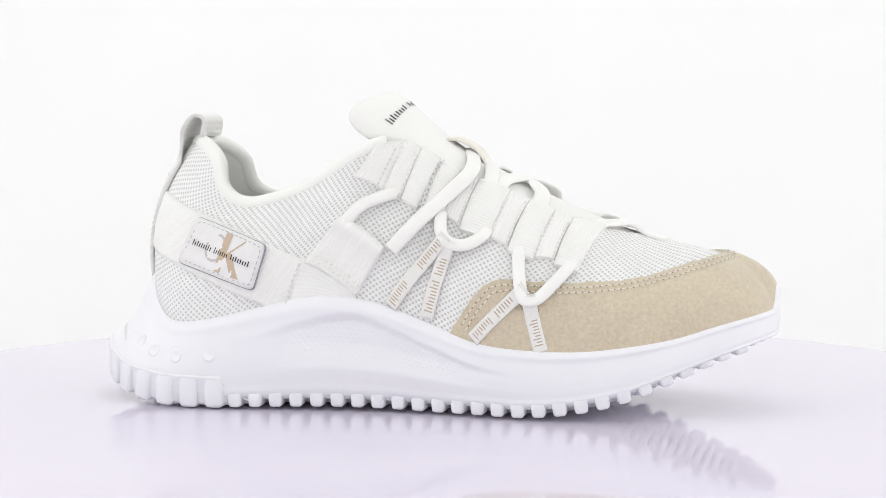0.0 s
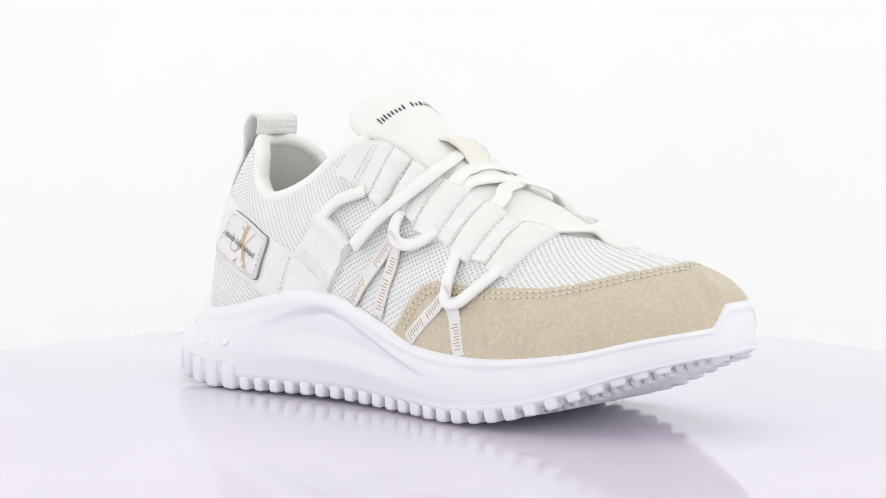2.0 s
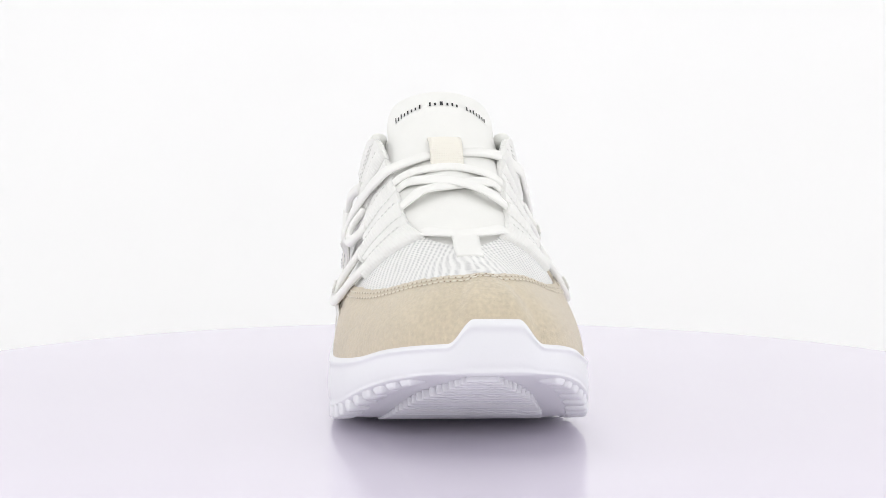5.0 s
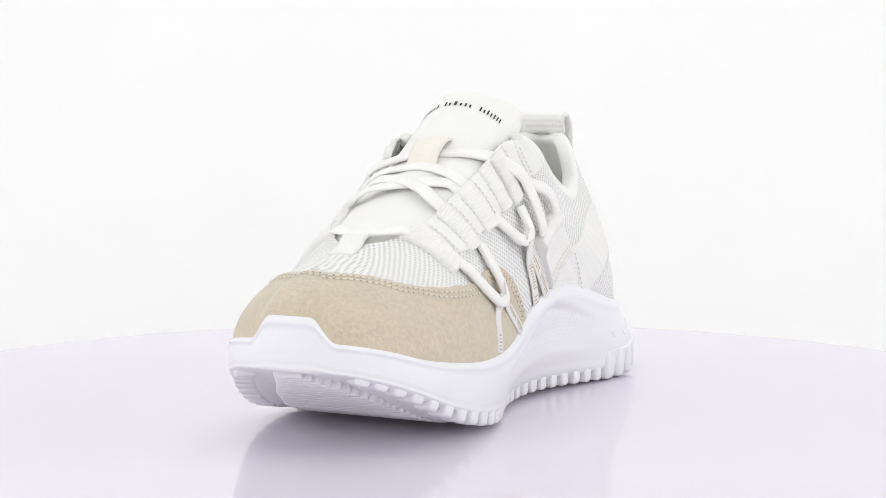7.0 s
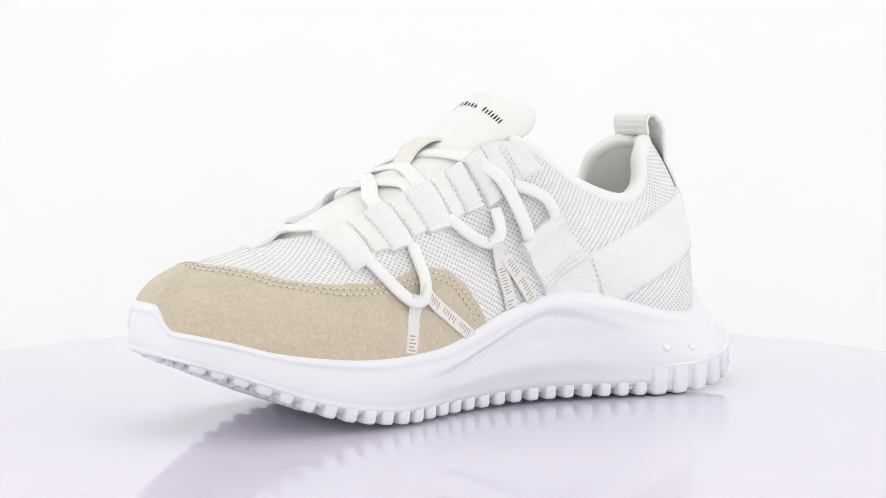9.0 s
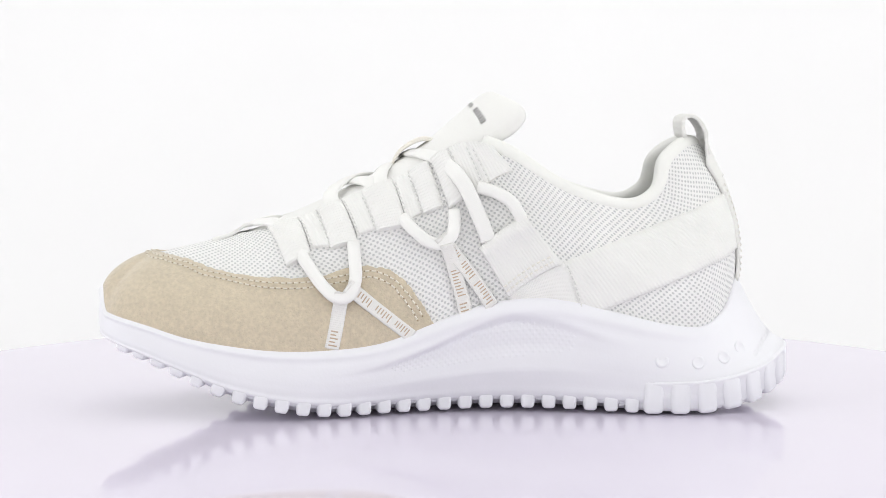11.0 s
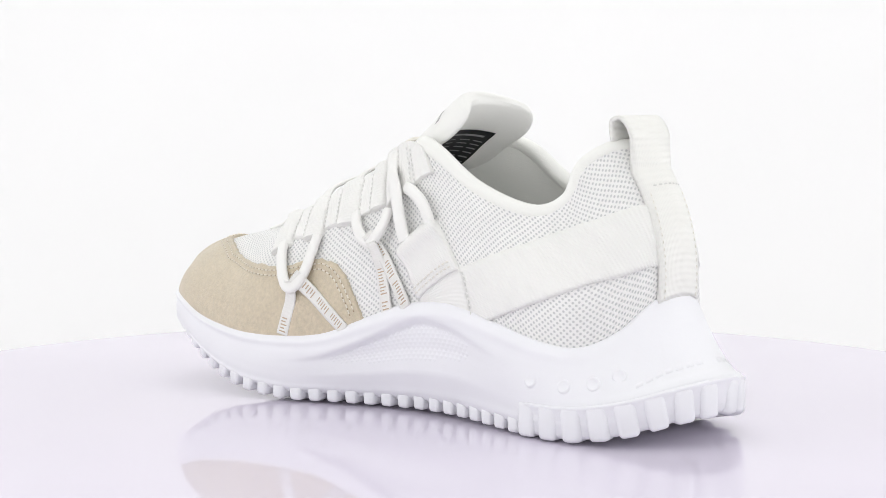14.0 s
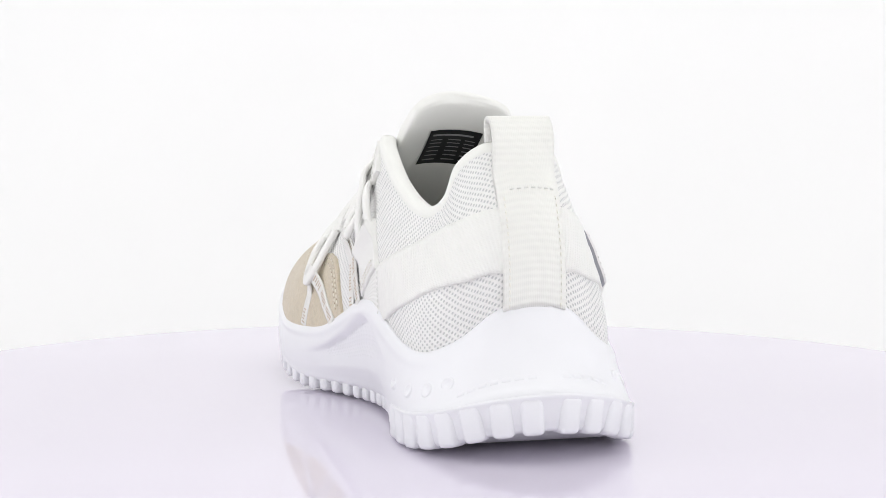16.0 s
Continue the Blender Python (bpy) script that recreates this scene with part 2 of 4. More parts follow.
def surf(side, s, v, off=0.0):
    """A point of the upper, off millimetres out of it."""
    s, v, off = np.broadcast_arrays(np.asarray(s, float), np.asarray(v, float), np.asarray(off, float))
    e = 2e-3
    ds = surf0(side, np.clip(s + e, 0, 1), v) - surf0(side, np.clip(s - e, 0, 1), v)
    dv = surf0(side, s, v + e) - surf0(side, s, v - e)
    n = np.cross(ds, dv) * side
    end = (s < 1e-6) | (s > 1 - 1e-6)
    n[..., 1] = np.where(end, 0, n[..., 1])
    n /= np.linalg.norm(n, axis=-1, keepdims=True) + 1e-9
    return surf0(side, s, v) + n * off[..., None]


GS, GV = np.meshgrid(np.linspace(0, 1, 241), np.linspace(0, 1, 81), indexing="ij")
NET = {side: surf0(side, GS, GV) for side in (1, -1)}


def on(side, x, z):
    """The (s, v) at which the upper's side shows the height z at the length x."""
    d = (NET[side][..., 0] - x) ** 2 + (NET[side][..., 2] - z) ** 2
    i, j = np.unravel_index(np.argmin(d), d.shape)
    s, v = GS[i, j], GV[i, j]
    for _ in range(6):
        p = surf0(side, s, v)
        e = 1e-3
        a, b = (surf0(side, s + e, v) - p) / e, (surf0(side, s, v + e) - p) / e
        J = np.array([[a[0], b[0]], [a[2], b[2]]])
        if abs(np.linalg.det(J)) < 1e-3:
            break
        ds, dv = np.linalg.solve(J, [x - p[0], z - p[2]])
        s, v = float(np.clip(s + np.clip(ds, -0.02, 0.02), 0, 1)), float(np.clip(v + np.clip(dv, -0.05, 0.05), 0, 1))
    return s, v


def patch(name, side, S, V, off, thick=1.0, skirt=True):
    """A sewn-on piece: a sheet over the upper with edges that turn down to it."""
    S, V = np.asarray(S, float), np.asarray(V, float)
    off = np.broadcast_to(np.asarray(off, float), S.shape)
    ripple = 0.22 * np.sin(S * 150 + V * 11) * np.sin(V * 24 + S * 37)
    P = surf(side, S, V, off + thick + ripple)
    n, m = S.shape
    if skirt:
        low = surf(side, S, V, -0.6)
        P = np.concatenate([low[:1], P, low[-1:]], 0)
        ext = np.concatenate([low[:1], low, low[-1:]], 0)
        P = np.concatenate([ext[:, :1], P, ext[:, -1:]], 1)
    u = np.concatenate([[0], np.cumsum(np.linalg.norm(np.diff(P[:, P.shape[1] // 2], axis=0), axis=-1))])
    w = np.concatenate([[0], np.cumsum(np.linalg.norm(np.diff(P[P.shape[0] // 2], axis=0), axis=-1))])
    uv = np.stack(np.meshgrid(u, w, indexing="ij"), -1) * MM
    return grid_mesh(name, P * MM, uv=uv)


def quad(a, b, c, d, n, m):
    """(s, v) nets between four corners a-b (first row) and d-c (last row)."""
    i, j = np.meshgrid(np.linspace(0, 1, n), np.linspace(0, 1, m), indexing="ij")
    a, b, c, d = (np.array(q, float) for q in (a, b, c, d))
    N = (a * (1 - i[..., None]) + d * i[..., None]) * (1 - j[..., None]) + (b * (1 - i[..., None]) + c * i[..., None]) * j[..., None]
    return N[..., 0], N[..., 1]


def tube(name, pts, wide, thin=None, n=60, segs=12, up=None, cap=True):
    """A cord or flat tape along points in millimetres; up: the way its flat face looks, point by point."""
    thin = wide if thin is None else thin
    P = smooth_line(pts, n)
    t = np.gradient(P, axis=0)
    t /= np.linalg.norm(t, axis=1, keepdims=True)
    U = np.tile([0.0, 0.0, 1.0], (n, 1)) if up is None else smooth_line_like(up, n)
    x = np.cross(t, U)
    x /= np.linalg.norm(x, axis=1, keepdims=True) + 1e-9
    y = np.cross(x, t)
    a = np.linspace(0, 2 * math.pi, segs, endpoint=False)
    ca, sa = np.cos(a), np.sin(a)
    ca, sa = np.sign(ca) * np.abs(ca) ** 0.8, np.sign(sa) * np.abs(sa) ** 0.8
    R = P[:, None] + x[:, None] * (ca * wide / 2)[None, :, None] + y[:, None] * (sa * thin / 2)[None, :, None]
    uv = np.stack(np.meshgrid(lengths(P), a * (wide + thin) / 4, indexing="ij"), -1) * MM
    return grid_mesh(name, R * MM, closed_v=True, uv=uv, cap=cap)


def smooth_line_like(up, n):
    U = spline(up, np.linspace(0, 1, n))
    return U / (np.linalg.norm(U, axis=1, keepdims=True) + 1e-9)


def stitches(name, P, N, pitch=2.7, size=1.7, r=0.32, start=0.5):
    """A row of threads along a line P, lying on a surface with normals N."""
    L = lengths(P)
    verts, faces = [], []
    for t in np.arange(pitch * start, L[-1] - pitch * 0.5, pitch):
        ends = [np.array([np.interp(t + h * size / 2, L, P[:, k]) for k in range(3)]) for h in (-1, 1)]
        nn = np.array([np.interp(t, L, N[:, k]) for k in range(3)])
        d = ends[1] - ends[0]
        d /= np.linalg.norm(d) + 1e-9
        x = np.cross(d, nn)
        x /= np.linalg.norm(x) + 1e-9
        k = len(verts)
        mid = (ends[0] + ends[1]) / 2
        rows = [(ends[0], 0.25), (mid, 1.0), (ends[1], 0.25)]
        for c, h in rows:
            verts += [c + x * r, c + nn * r * 1.6 * h, c - x * r]
        for q in (0, 3):
            faces += [(k + q, k + q + 1, k + q + 4, k + q + 3), (k + q + 1, k + q + 2, k + q + 5, k + q + 4)]
    me = bpy.data.meshes.new(name)
    me.from_pydata([(p * MM).tolist() for p in verts], [], faces)
    return me


def seam(name, side, line, off, parent, material=None, n=120, **kw):
    """Stitches along a line of (s, v) points on the upper."""
    q = smooth_line(np.array(line, float), n)
    P, Q = surf(side, q[:, 0], q[:, 1], off), surf(side, q[:, 0], q[:, 1], off + 1)
    return tagged(part(name, stitches(name, P, Q - P, **kw), material or M_THREAD, parent, smooth=False), kind="stuff")


# ---- the sweep, the assumed tent round it and the turntable ----
def tent():
    sweep = [(-1.7, -0.08), (0.0, -0.08), (0.32, -0.08)]
    for k in range(1, 25):
        a = math.pi / 2 * k / 24
        sweep.append((0.32 + 0.98 * math.sin(a), -0.08 + 0.98 * (1 - math.cos(a))))
    sweep += [(1.3, 1.3), (1.3, 1.75)]
    P = np.array([[(x, y, z) for y, z in sweep] for x in np.linspace(-1.8, 1.8, 9)])
    back = part("backdrop", grid_mesh("backdrop", P), M_TENT)
    so = back.modifiers.new("cloth", "SOLIDIFY")
    so.thickness, so.offset = 0.004, 1
    tagged(back, "seamless white sweep behind the turntable", "backdrop", kind="structure")
    # sides, ceiling and front are out of view, added to bounce the softboxes' light
    for name, x in (("wall_left", -1.82), ("wall_right", 1.82)):
        bm = bmesh.new()
        bmesh.ops.create_cube(bm, size=1, matrix=Matrix.Translation((x, -0.2, 0.8)) @ Matrix.Diagonal((0.01, 3.2, 1.9, 1)))
        me = bpy.data.meshes.new(name)
        bm.to_mesh(me)
        bm.free()
        tagged(part(name, me, M_TENT, smooth=False), "unseen white side panel added to bounce the light", "wall", kind="structure")
    for name, m in (("ceiling", Matrix.Translation((0, -0.2, 1.76)) @ Matrix.Diagonal((3.7, 3.2, 0.01, 1))),
                    ("wall_front", Matrix.Translation((0, -1.8, 0.8)) @ Matrix.Diagonal((3.7, 0.01, 1.9, 1)))):
        bm = bmesh.new()
        bmesh.ops.create_cube(bm, size=1, matrix=m)
        me = bpy.data.meshes.new(name)
        bm.to_mesh(me)
        bm.free()
        tagged(part(name, me, M_TENT, smooth=False), "unseen white panel added to close the tent and bounce light", name.split("_")[0], kind="structure")


def turned(name, profile, n=128):
    a = np.linspace(0, 2 * math.pi, n, endpoint=False)
    P = np.array([[(r * math.cos(t), r * math.sin(t), z) for r, z in profile] for t in a])
    return grid_mesh(name, P, closed_u=True)


def turntable():
    base = new("turntable")
    tagged(base, "glossy white round turntable that carries the sneaker", "turntable")
    part("plate", turned("plate", [(0, 0), (0.05, 0), (0.15, 0), (0.27, 0), (0.2795, 0), (0.2803, 0), (0.2815, -0.0004), (0.282, -0.0012), (0.282, -0.0085), (0.281, -0.0095), (0, -0.0095)], 192), M_PLATE, base)
    part("foot", turned("foot", [(0, -0.0095), (0.15, -0.0095), (0.15, -0.075), (0.155, -0.08), (0, -0.08)], 96), M_TENT, base)
    return base


# ---- the sneaker ----
def groove(s, v):
    """The scooped flank of the midsole below its arch, 0 to 1."""
    along = np.exp(-(((s - 0.60) / 0.105) ** 4))
    top = 0.86 - 1.6 * np.abs(s - 0.63)
    return along * np.clip((v - 0.30) / 0.25, 0, 1) * np.clip((top - v) / 0.07, 0, 1)


def sole_wall(side, s, v):
    """The midsole's flank; v from its lower edge (0) to the feather line (1)."""
    s, v = np.broadcast_arrays(np.asarray(s, float), np.asarray(v, float))
    p, n = outline(side, s)
    low, top = spline(SOLE_LOW, s, 1), sole_top(side, s)
    heel = np.clip((s - 0.74) / 0.2, 0, 1)
    k = 0.40 - 0.12 * heel
    w = np.clip((v - k) / (1 - k), 0, 1)
    w = w ** (1.6 - 1.0 * heel)
    under = (1.6 - 1.1 * heel) * np.clip((0.3 - v) / 0.3, 0, 1) ** 2
    lip = (1.0 * np.exp(-((v - 0.9) / 0.07) ** 2) + 0.8 * np.exp(-((v - 0.07) / 0.05) ** 2)) * (1 - heel)
    d = 1.2 * w - under - 3.4 * groove(s, v) + lip - waist(side, s) * np.clip(1 - v / 0.72, 0, 1) ** 1.2
    p = p + (feather(side, s)[..., :2] - p) * w[..., None]
    z = low + (top - low) * v
    return np.concatenate([p + n * d[..., None], z[..., None]], -1), n


def ring(n):
    """Both sides' stations round the shoe, from the toe back to the toe."""
    s = np.linspace(0, 1, n)
    return [(1, a) for a in s] + [(-1, a) for a in s[::-1][1:-1]]


def midsole(shoe):
    vs = np.linspace(0, 1, 34)
    R = []
    for side, a in ring(150):
        w, n = sole_wall(side, a, vs)
        top = w[-1]
        inn = np.append(n[0] if n.ndim > 1 else n, 0)
        extra = [top - inn * 0.8 + [0, 0, 0.3], top - inn * 3.0 - [0, 0, 1.0], top - inn * 6 - [0, 0, 6]]
        R.append(np.concatenate([w, extra], 0))
    R = np.array(R)
    c = R[:, :1] * 0.15 + 0.85 * R[:, :1].mean(0) * [0, 1, 0] + 0.85 * R[:, :1] * [1, 0, 1]
    c[..., 1] = R[:, :1, 1] * 0.1 + 0.9 * centre_y(R[:, :1, 0])
    R = np.concatenate([c, R], 1)
    ob = part("midsole", grid_mesh("midsole", R * MM, closed_u=True), M_SOLE, shoe, "thick sculpted white foam midsole")
    # raised fine net in the scooped flank
    for side in (1, -1):
        verts, faces = [], []
        for s in np.arange(0.47, 0.725, 0.0062):
            for j, v in enumerate(np.arange(0.36, 0.86, 0.042)):
                sv = s + (0.0031 if j % 2 else 0)
                if groove(np.array(sv), np.array(v)) < 0.55:
                    continue
                quadr = [sole_wall(side, sv + a, v + b) for a, b in ((0.0029, 0), (0, 0.03), (-0.0029, 0), (0, -0.03))]
                mid, nn = sole_wall(side, sv, v)
                k = len(verts)
                verts += [q[0] for q in quadr] + [mid + np.append(nn, 0) * 0.15]
                faces += [(k, k + 1, k + 4), (k + 1, k + 2, k + 4), (k + 2, k + 3, k + 4), (k + 3, k, k + 4)]
        me = bpy.data.meshes.new("side_texture")
        me.from_pydata([(np.asarray(p) * MM).tolist() for p in verts], [], faces)
        tagged(part("side_texture", me, M_SOLE, ob, smooth=False), kind="stuff")
    # dimples round the heel, shaped as low rings raised on the foam
    dimple_ring = turned("dimple_ring", [(0, 0.0001), (0.0014, 0.0001), (0.0019, 0.0003), (0.0023, 0.00035), (0.0028, 0.0002), (0.0032, -0.001)], 20)
    for side in (1, -1):
        for s in (0.775, 0.818, 0.855, 0.887):
            p, n = sole_wall(side, s, 0.55)
            o = part("dimple_ring", dimple_ring, M_SOLE, ob)
            o.matrix_basis = Matrix.Translation(Vector(p) * MM) @ Vector((*n, 0.35)).to_track_quat("Z", "Y").to_matrix().to_4x4()
    # worn raised wording at the heel, as bars
    marks = [(a, a + 0.0085, 1) for a in np.arange(0.905, 0.99, 0.0125)] + [(a + 0.0085, a, -1) for a in np.arange(0.925, 0.985, 0.0125)]
    for s0, s1, side in marks:
        q = np.linspace(s0, s1, 8)
        P = []
        for v, d in ((0.36, -0.4), (0.372, 0.15), (0.405, 0.15), (0.42, -0.4)):
            w, n = sole_wall(side, q, np.full(8, v))
            P.append(w + np.concatenate([n, np.full((8, 1), 0.4)], 1) * d)
        part("raised_mark", grid_mesh("raised_mark", np.array(P) * MM), M_SOLE, ob)
    return ob


def block(name, l, d, h, top=0.86):
    """A lug: length along the edge, depth into the sole, height; bevelled, its foot narrower."""
    bm = bmesh.new()
    bmesh.ops.create_cube(bm, size=1)
    for v in bm.verts:
        k = top if v.co.z < 0 else 1.0
        v.co = Vector((v.co.x * l * k, v.co.y * d, v.co.z * h))
    bmesh.ops.bevel(bm, geom=list(bm.edges), offset=min(l, h) * 0.23, segments=3, affect="EDGES", profile=0.5)
    me = bpy.data.meshes.new(name)
    bm.to_mesh(me)
    bm.free()
    return me


def outsole(shoe):
    # a rubber plate under the foam, its rim just inside the flank
    R = []
    for side, a in ring(150):
        p, n = low_edge(side, np.array(a))
        low, k = spline(SOLE_LOW, a, 1), float(toe_lift(a))
        R.append([np.append(p - n * i, low + z * k + up) for i, z, up in ((3.4, 0, 2.0), (2.4, 0, 0.3), (3.0, -1.0, 0), (6.5, -1.6, 0), (9.5, -3.6, 0), (16, -4.1, 0))])
    R = np.array(R)
    c = R[:, -1:].copy()
    c[..., 1] = centre_y(c[..., 0])
    ob = part("outsole", grid_mesh("outsole", np.concatenate([R, c], 1) * MM, closed_u=True), M_RUBBER, shoe, "white lugged rubber outsole")
    # rubber cup that wraps the heel, with a crisp upper rim
    cup = []
    for side, a in [(1, q) for q in np.linspace(0.735, 1, 70)] + [(-1, q) for q in np.linspace(1, 0.735, 70)[1:]]:
        p, n = low_edge(side, np.array(a))
        low = spline(SOLE_LOW, np.array(a), 1)
        k = float(np.clip((a - 0.735) / 0.035, 0, 1))
        k = k * k * (3 - 2 * k)
        rim = low - 1.0 + k * np.interp(a, [0.735, 0.9, 1], [10.0, 11.0, 11.5])
        p = p - n * 4.5 * (1 - k)
        cup.append([np.append(p - n * i, z) for i, z in ((5, low - 3.6), (2.0, low - 3.4), (0.7, low - 1.8), (0.0, (low + rim) / 2), (-1.0, rim - 1.6), (-1.5, rim - 0.7), (-1.1, rim - 0.1), (3.0, rim + 0.3))])
    part("heel_cup", grid_mesh("heel_cup", np.array(cup) * MM), M_RUBBER, ob)
    lug = block("lug", 6.4 * MM, 9 * MM, 6.6 * MM, 0.84)
    wide = block("lug_wide", 7.6 * MM, 9 * MM, 6.4 * MM, 0.8)
    tall = block("lug_tall", 9.0 * MM, 9 * MM, 14.0 * MM, 0.9)
    for side in (1, -1):
        q = np.linspace(0, 1, 900)
        p, n = low_edge(side, q)
        L = lengths(p)
        at = 34.0
        while at < L[-1] - 1:
            s = float(np.interp(at, L, q))
            heel = s > 0.765
            pp, nn = low_edge(side, np.array(s))
            low = float(spline(SOLE_LOW, s))
            o = part("lug", tall if heel else (wide if s < 0.27 else lug), M_RUBBER, ob)
            if heel:
                pos = np.append(pp - nn * 3.2, low + 2.6)
            else:
                front = max(0.0, min(1.0, (0.36 - s) / 0.14))
                pos = np.append(pp - nn * (4.6 + 1.3 * front), low - 1.0 + 1.7 * front)
            e = 0.01
            slope = (float(spline(SOLE_LOW, min(1, s + e))) - float(spline(SOLE_LOW, max(0, s - e)))) / max(1e-6, float(np.interp(s + e, q, L) - np.interp(s - e, q, L)))
            tz = slope * (1 if np.dot([nn[1], -nn[0]], outline(side, np.array(min(1, s + e)))[0] - outline(side, np.array(max(0, s - e)))[0]) > 0 else -1)
            x = Vector((nn[1], -nn[0], tz)).normalized()
            y = Vector((*nn, 0.0)).normalized()
            z = x.cross(y).normalized()
            if z.z < 0:
                x, z = -x, -z
            o.matrix_basis = Matrix.Translation(Vector(pos) * MM) @ Matrix((x, y, z)).transposed().to_4x4()
            at += 11.2 if heel else 8.8
    # cross ribs under the lifted toe and the forefoot
    top_of = lambda x: np.interp(-x, [-a for a in OUT_X], np.linspace(0, 1, len(OUT_X)))
    for x in np.arange(66, 139, 3.6):
        half = np.interp(x, [66, 90, 110, 125, 140], [33, 29, 22, 13, 5])
        zc = float(np.interp(-x, [-a for a in OUT_X], SOLE_LOW))
        z2 = float(np.interp(-(x + 3), [-a for a in OUT_X], SOLE_LOW))
        o = part("rib", block("rib", 3.3 * MM, 2 * half * MM, 4.0 * MM, 0.8), M_RUBBER, ob)
        o.matrix_basis = pose(x * MM, float(centre_y(x)) * MM, (zc - 4.1 * float(toe_lift(top_of(x))) + 1.5) * MM, 0, -math.degrees(math.atan2(z2 - zc, 3)), 0)
    return ob


def top_s(x):
    return float(np.interp(-x, [-a for a in TOP_X], np.linspace(0, 1, len(TOP_X))))


def upper(shoe):
    S, V = np.meshgrid(np.linspace(0, 1, 181), np.linspace(0, 1, 33), indexing="ij")
    for side in (1, -1):
        P = surf(side, S, V)
        vl = np.concatenate([np.zeros((181, 1)), np.cumsum(np.linalg.norm(np.diff(P, axis=1), axis=-1), axis=1)], 1)
        # true lengths round the toe, those of one row behind it
        step = np.linalg.norm(np.diff(P, axis=0), axis=-1)
        own = np.clip((0.40 - np.linspace(0, 1, 180)) / 0.12, 0, 1)[:, None]
        ul = np.concatenate([np.zeros((1, 33)), np.cumsum(step * own + step[:, 14:15] * (1 - own), axis=0)], 0)
        ul = ul - ul[75:76]
        part("mesh_panel", grid_mesh("mesh_panel", P * MM, uv=np.stack([ul, vl], -1) * MM), M_MESH, shoe, "white air-mesh side of the upper")
        # padded lining inside the collar
        s, v = np.meshgrid(np.linspace(top_s(6), 1, 90), np.linspace(0.1, 1, 16), indexing="ij")
        part("lining", grid_mesh("lining", surf(side, s, v, -6.0 - 1.5 * (1 - v)) * MM), M_LINING, shoe, "off-white padded lining")
    # rolled collar edge from throat to throat
    q = np.linspace(top_s(-17), 1, 40)
    a, b = surf(1, q, 1.0, -2.8), surf(-1, q, 1.0, -2.8)
    line = np.concatenate([a, b[::-1][1:]], 0)
    up1 = surf(1, q, 1.0, -2.4) - surf(1, q, 0.9, -2.4)
    up2 = surf(-1, q, 1.0, -2.4) - surf(-1, q, 0.9, -2.4)
    up = np.concatenate([up1, up2[::-1][1:]], 0)
    part("collar", tube("collar", line, 7.2, 6.6, 160, 14, up=up), M_LINING, shoe, "soft rolled collar edge")
    # insole
    R = []
    for side, s in ring(60):
        f = feather(side, np.array(s))
        p = np.array([f[0], f[1] - side * 4 * math.sin(math.pi * s), 36.0])
        R.append([p, [p[0], centre_y(p[0]), 35.0]])
    part("insole", grid_mesh("insole", np.array(R) * MM, closed_u=True), M_LINING, shoe)


SUEDE_EDGE = [(117, 68.0), (108, 64), (96.4, 60.6), (84.6, 58.5), (73, 57.5), (61, 57.3), (51, 58), (42.4, 60.6), (33, 62.3), (26, 61.6),
              (18.9, 58.7), (14.2, 54.5), (10.7, 49.4), (6, 42.3), (3.6, 38.0)]


# the outer side's edge runs lower and falls more steeply behind
SUEDE_EDGE_OUTER = [(117, 66.5), (108, 62.4), (96.4, 58.9), (84.6, 56.8), (73, 55.9), (61, 55.6), (51, 55.9), (42.4, 56.4), (35, 56.8), (29.5, 55.8),
                    (25.5, 53.2), (22.0, 48.9), (19.0, 44.2), (15.7, 38.9), (13.3, 34.9)]


def suede_line(side):
    pts = [(0.0, 0.90), (0.06, 0.87)]
    for x, z in (SUEDE_EDGE if side > 0 else SUEDE_EDGE_OUTER)[1:]:
        pts.append(on(side, x, z))
    q = smooth_line(np.array(pts), 110)
    q[2:-2, 1] += np.random.RandomState(5 + side).normal(0, 0.0045, 106)
    return q


def toe_suede(shoe):
    rows = []
    for side in (1, -1):
        q = suede_line(side)
        f = np.linspace(0, 1, 16)
        S = np.repeat(q[:, :1], 16, 1)
        V = q[:, 1:] * f[None]
        P = surf(side, S, V, 1.3)
        P = np.concatenate([P, surf(side, q[:, 0], q[:, 1] + 0.004, 0.9)[:, None], surf(side, q[:, 0], q[:, 1] + 0.004, -0.6)[:, None]], 1)
        rows.append(P if side > 0 else P[::-1])
    ob = part("toe_suede", grid_mesh("toe_suede", np.concatenate([rows[1][:-1], rows[0]], 0) * MM), M_SUEDE, shoe, "beige suede toe overlay with double stitching")
    for side in (1, -1):
        q = suede_line(side)
        for inset in (2.2, 4.6):
            P = surf(side, q[:, 0], q[:, 1])
            t = np.gradient(q, axis=0)
            e = []
            for (s, v), (ds, dv) in zip(q, t):
                a = (surf0(side, s + 1e-3, v) - surf0(side, s - 1e-3, v)) / 2e-3
                b = (surf0(side, s, v + 1e-3) - surf0(side, s, v - 1e-3)) / 2e-3
                la, lb = max(8.0, np.linalg.norm(a)), np.linalg.norm(b)
                d = np.array([ds * la, dv * lb])
                d /= np.linalg.norm(d) + 1e-9
                m = np.array([d[1], -d[0]]) * inset
                m = -m if m[1] > 0 or (abs(m[1]) < 0.3 * inset and m[0] > 0) else m
                e.append((s + m[0] / la, v + m[1] / lb))
            e = np.clip(np.array(e), 0, 1)
            e = e[(e[:, 1] > 0.03)]
            seam("stitching", side, e[::4], 1.5, ob, M_TAN_THREAD, n=160, r=0.34)
            seam("needle_holes", side, e[::4], 1.42, ob, M_HOLE, n=160, size=0.6, r=0.26, start=1.0)


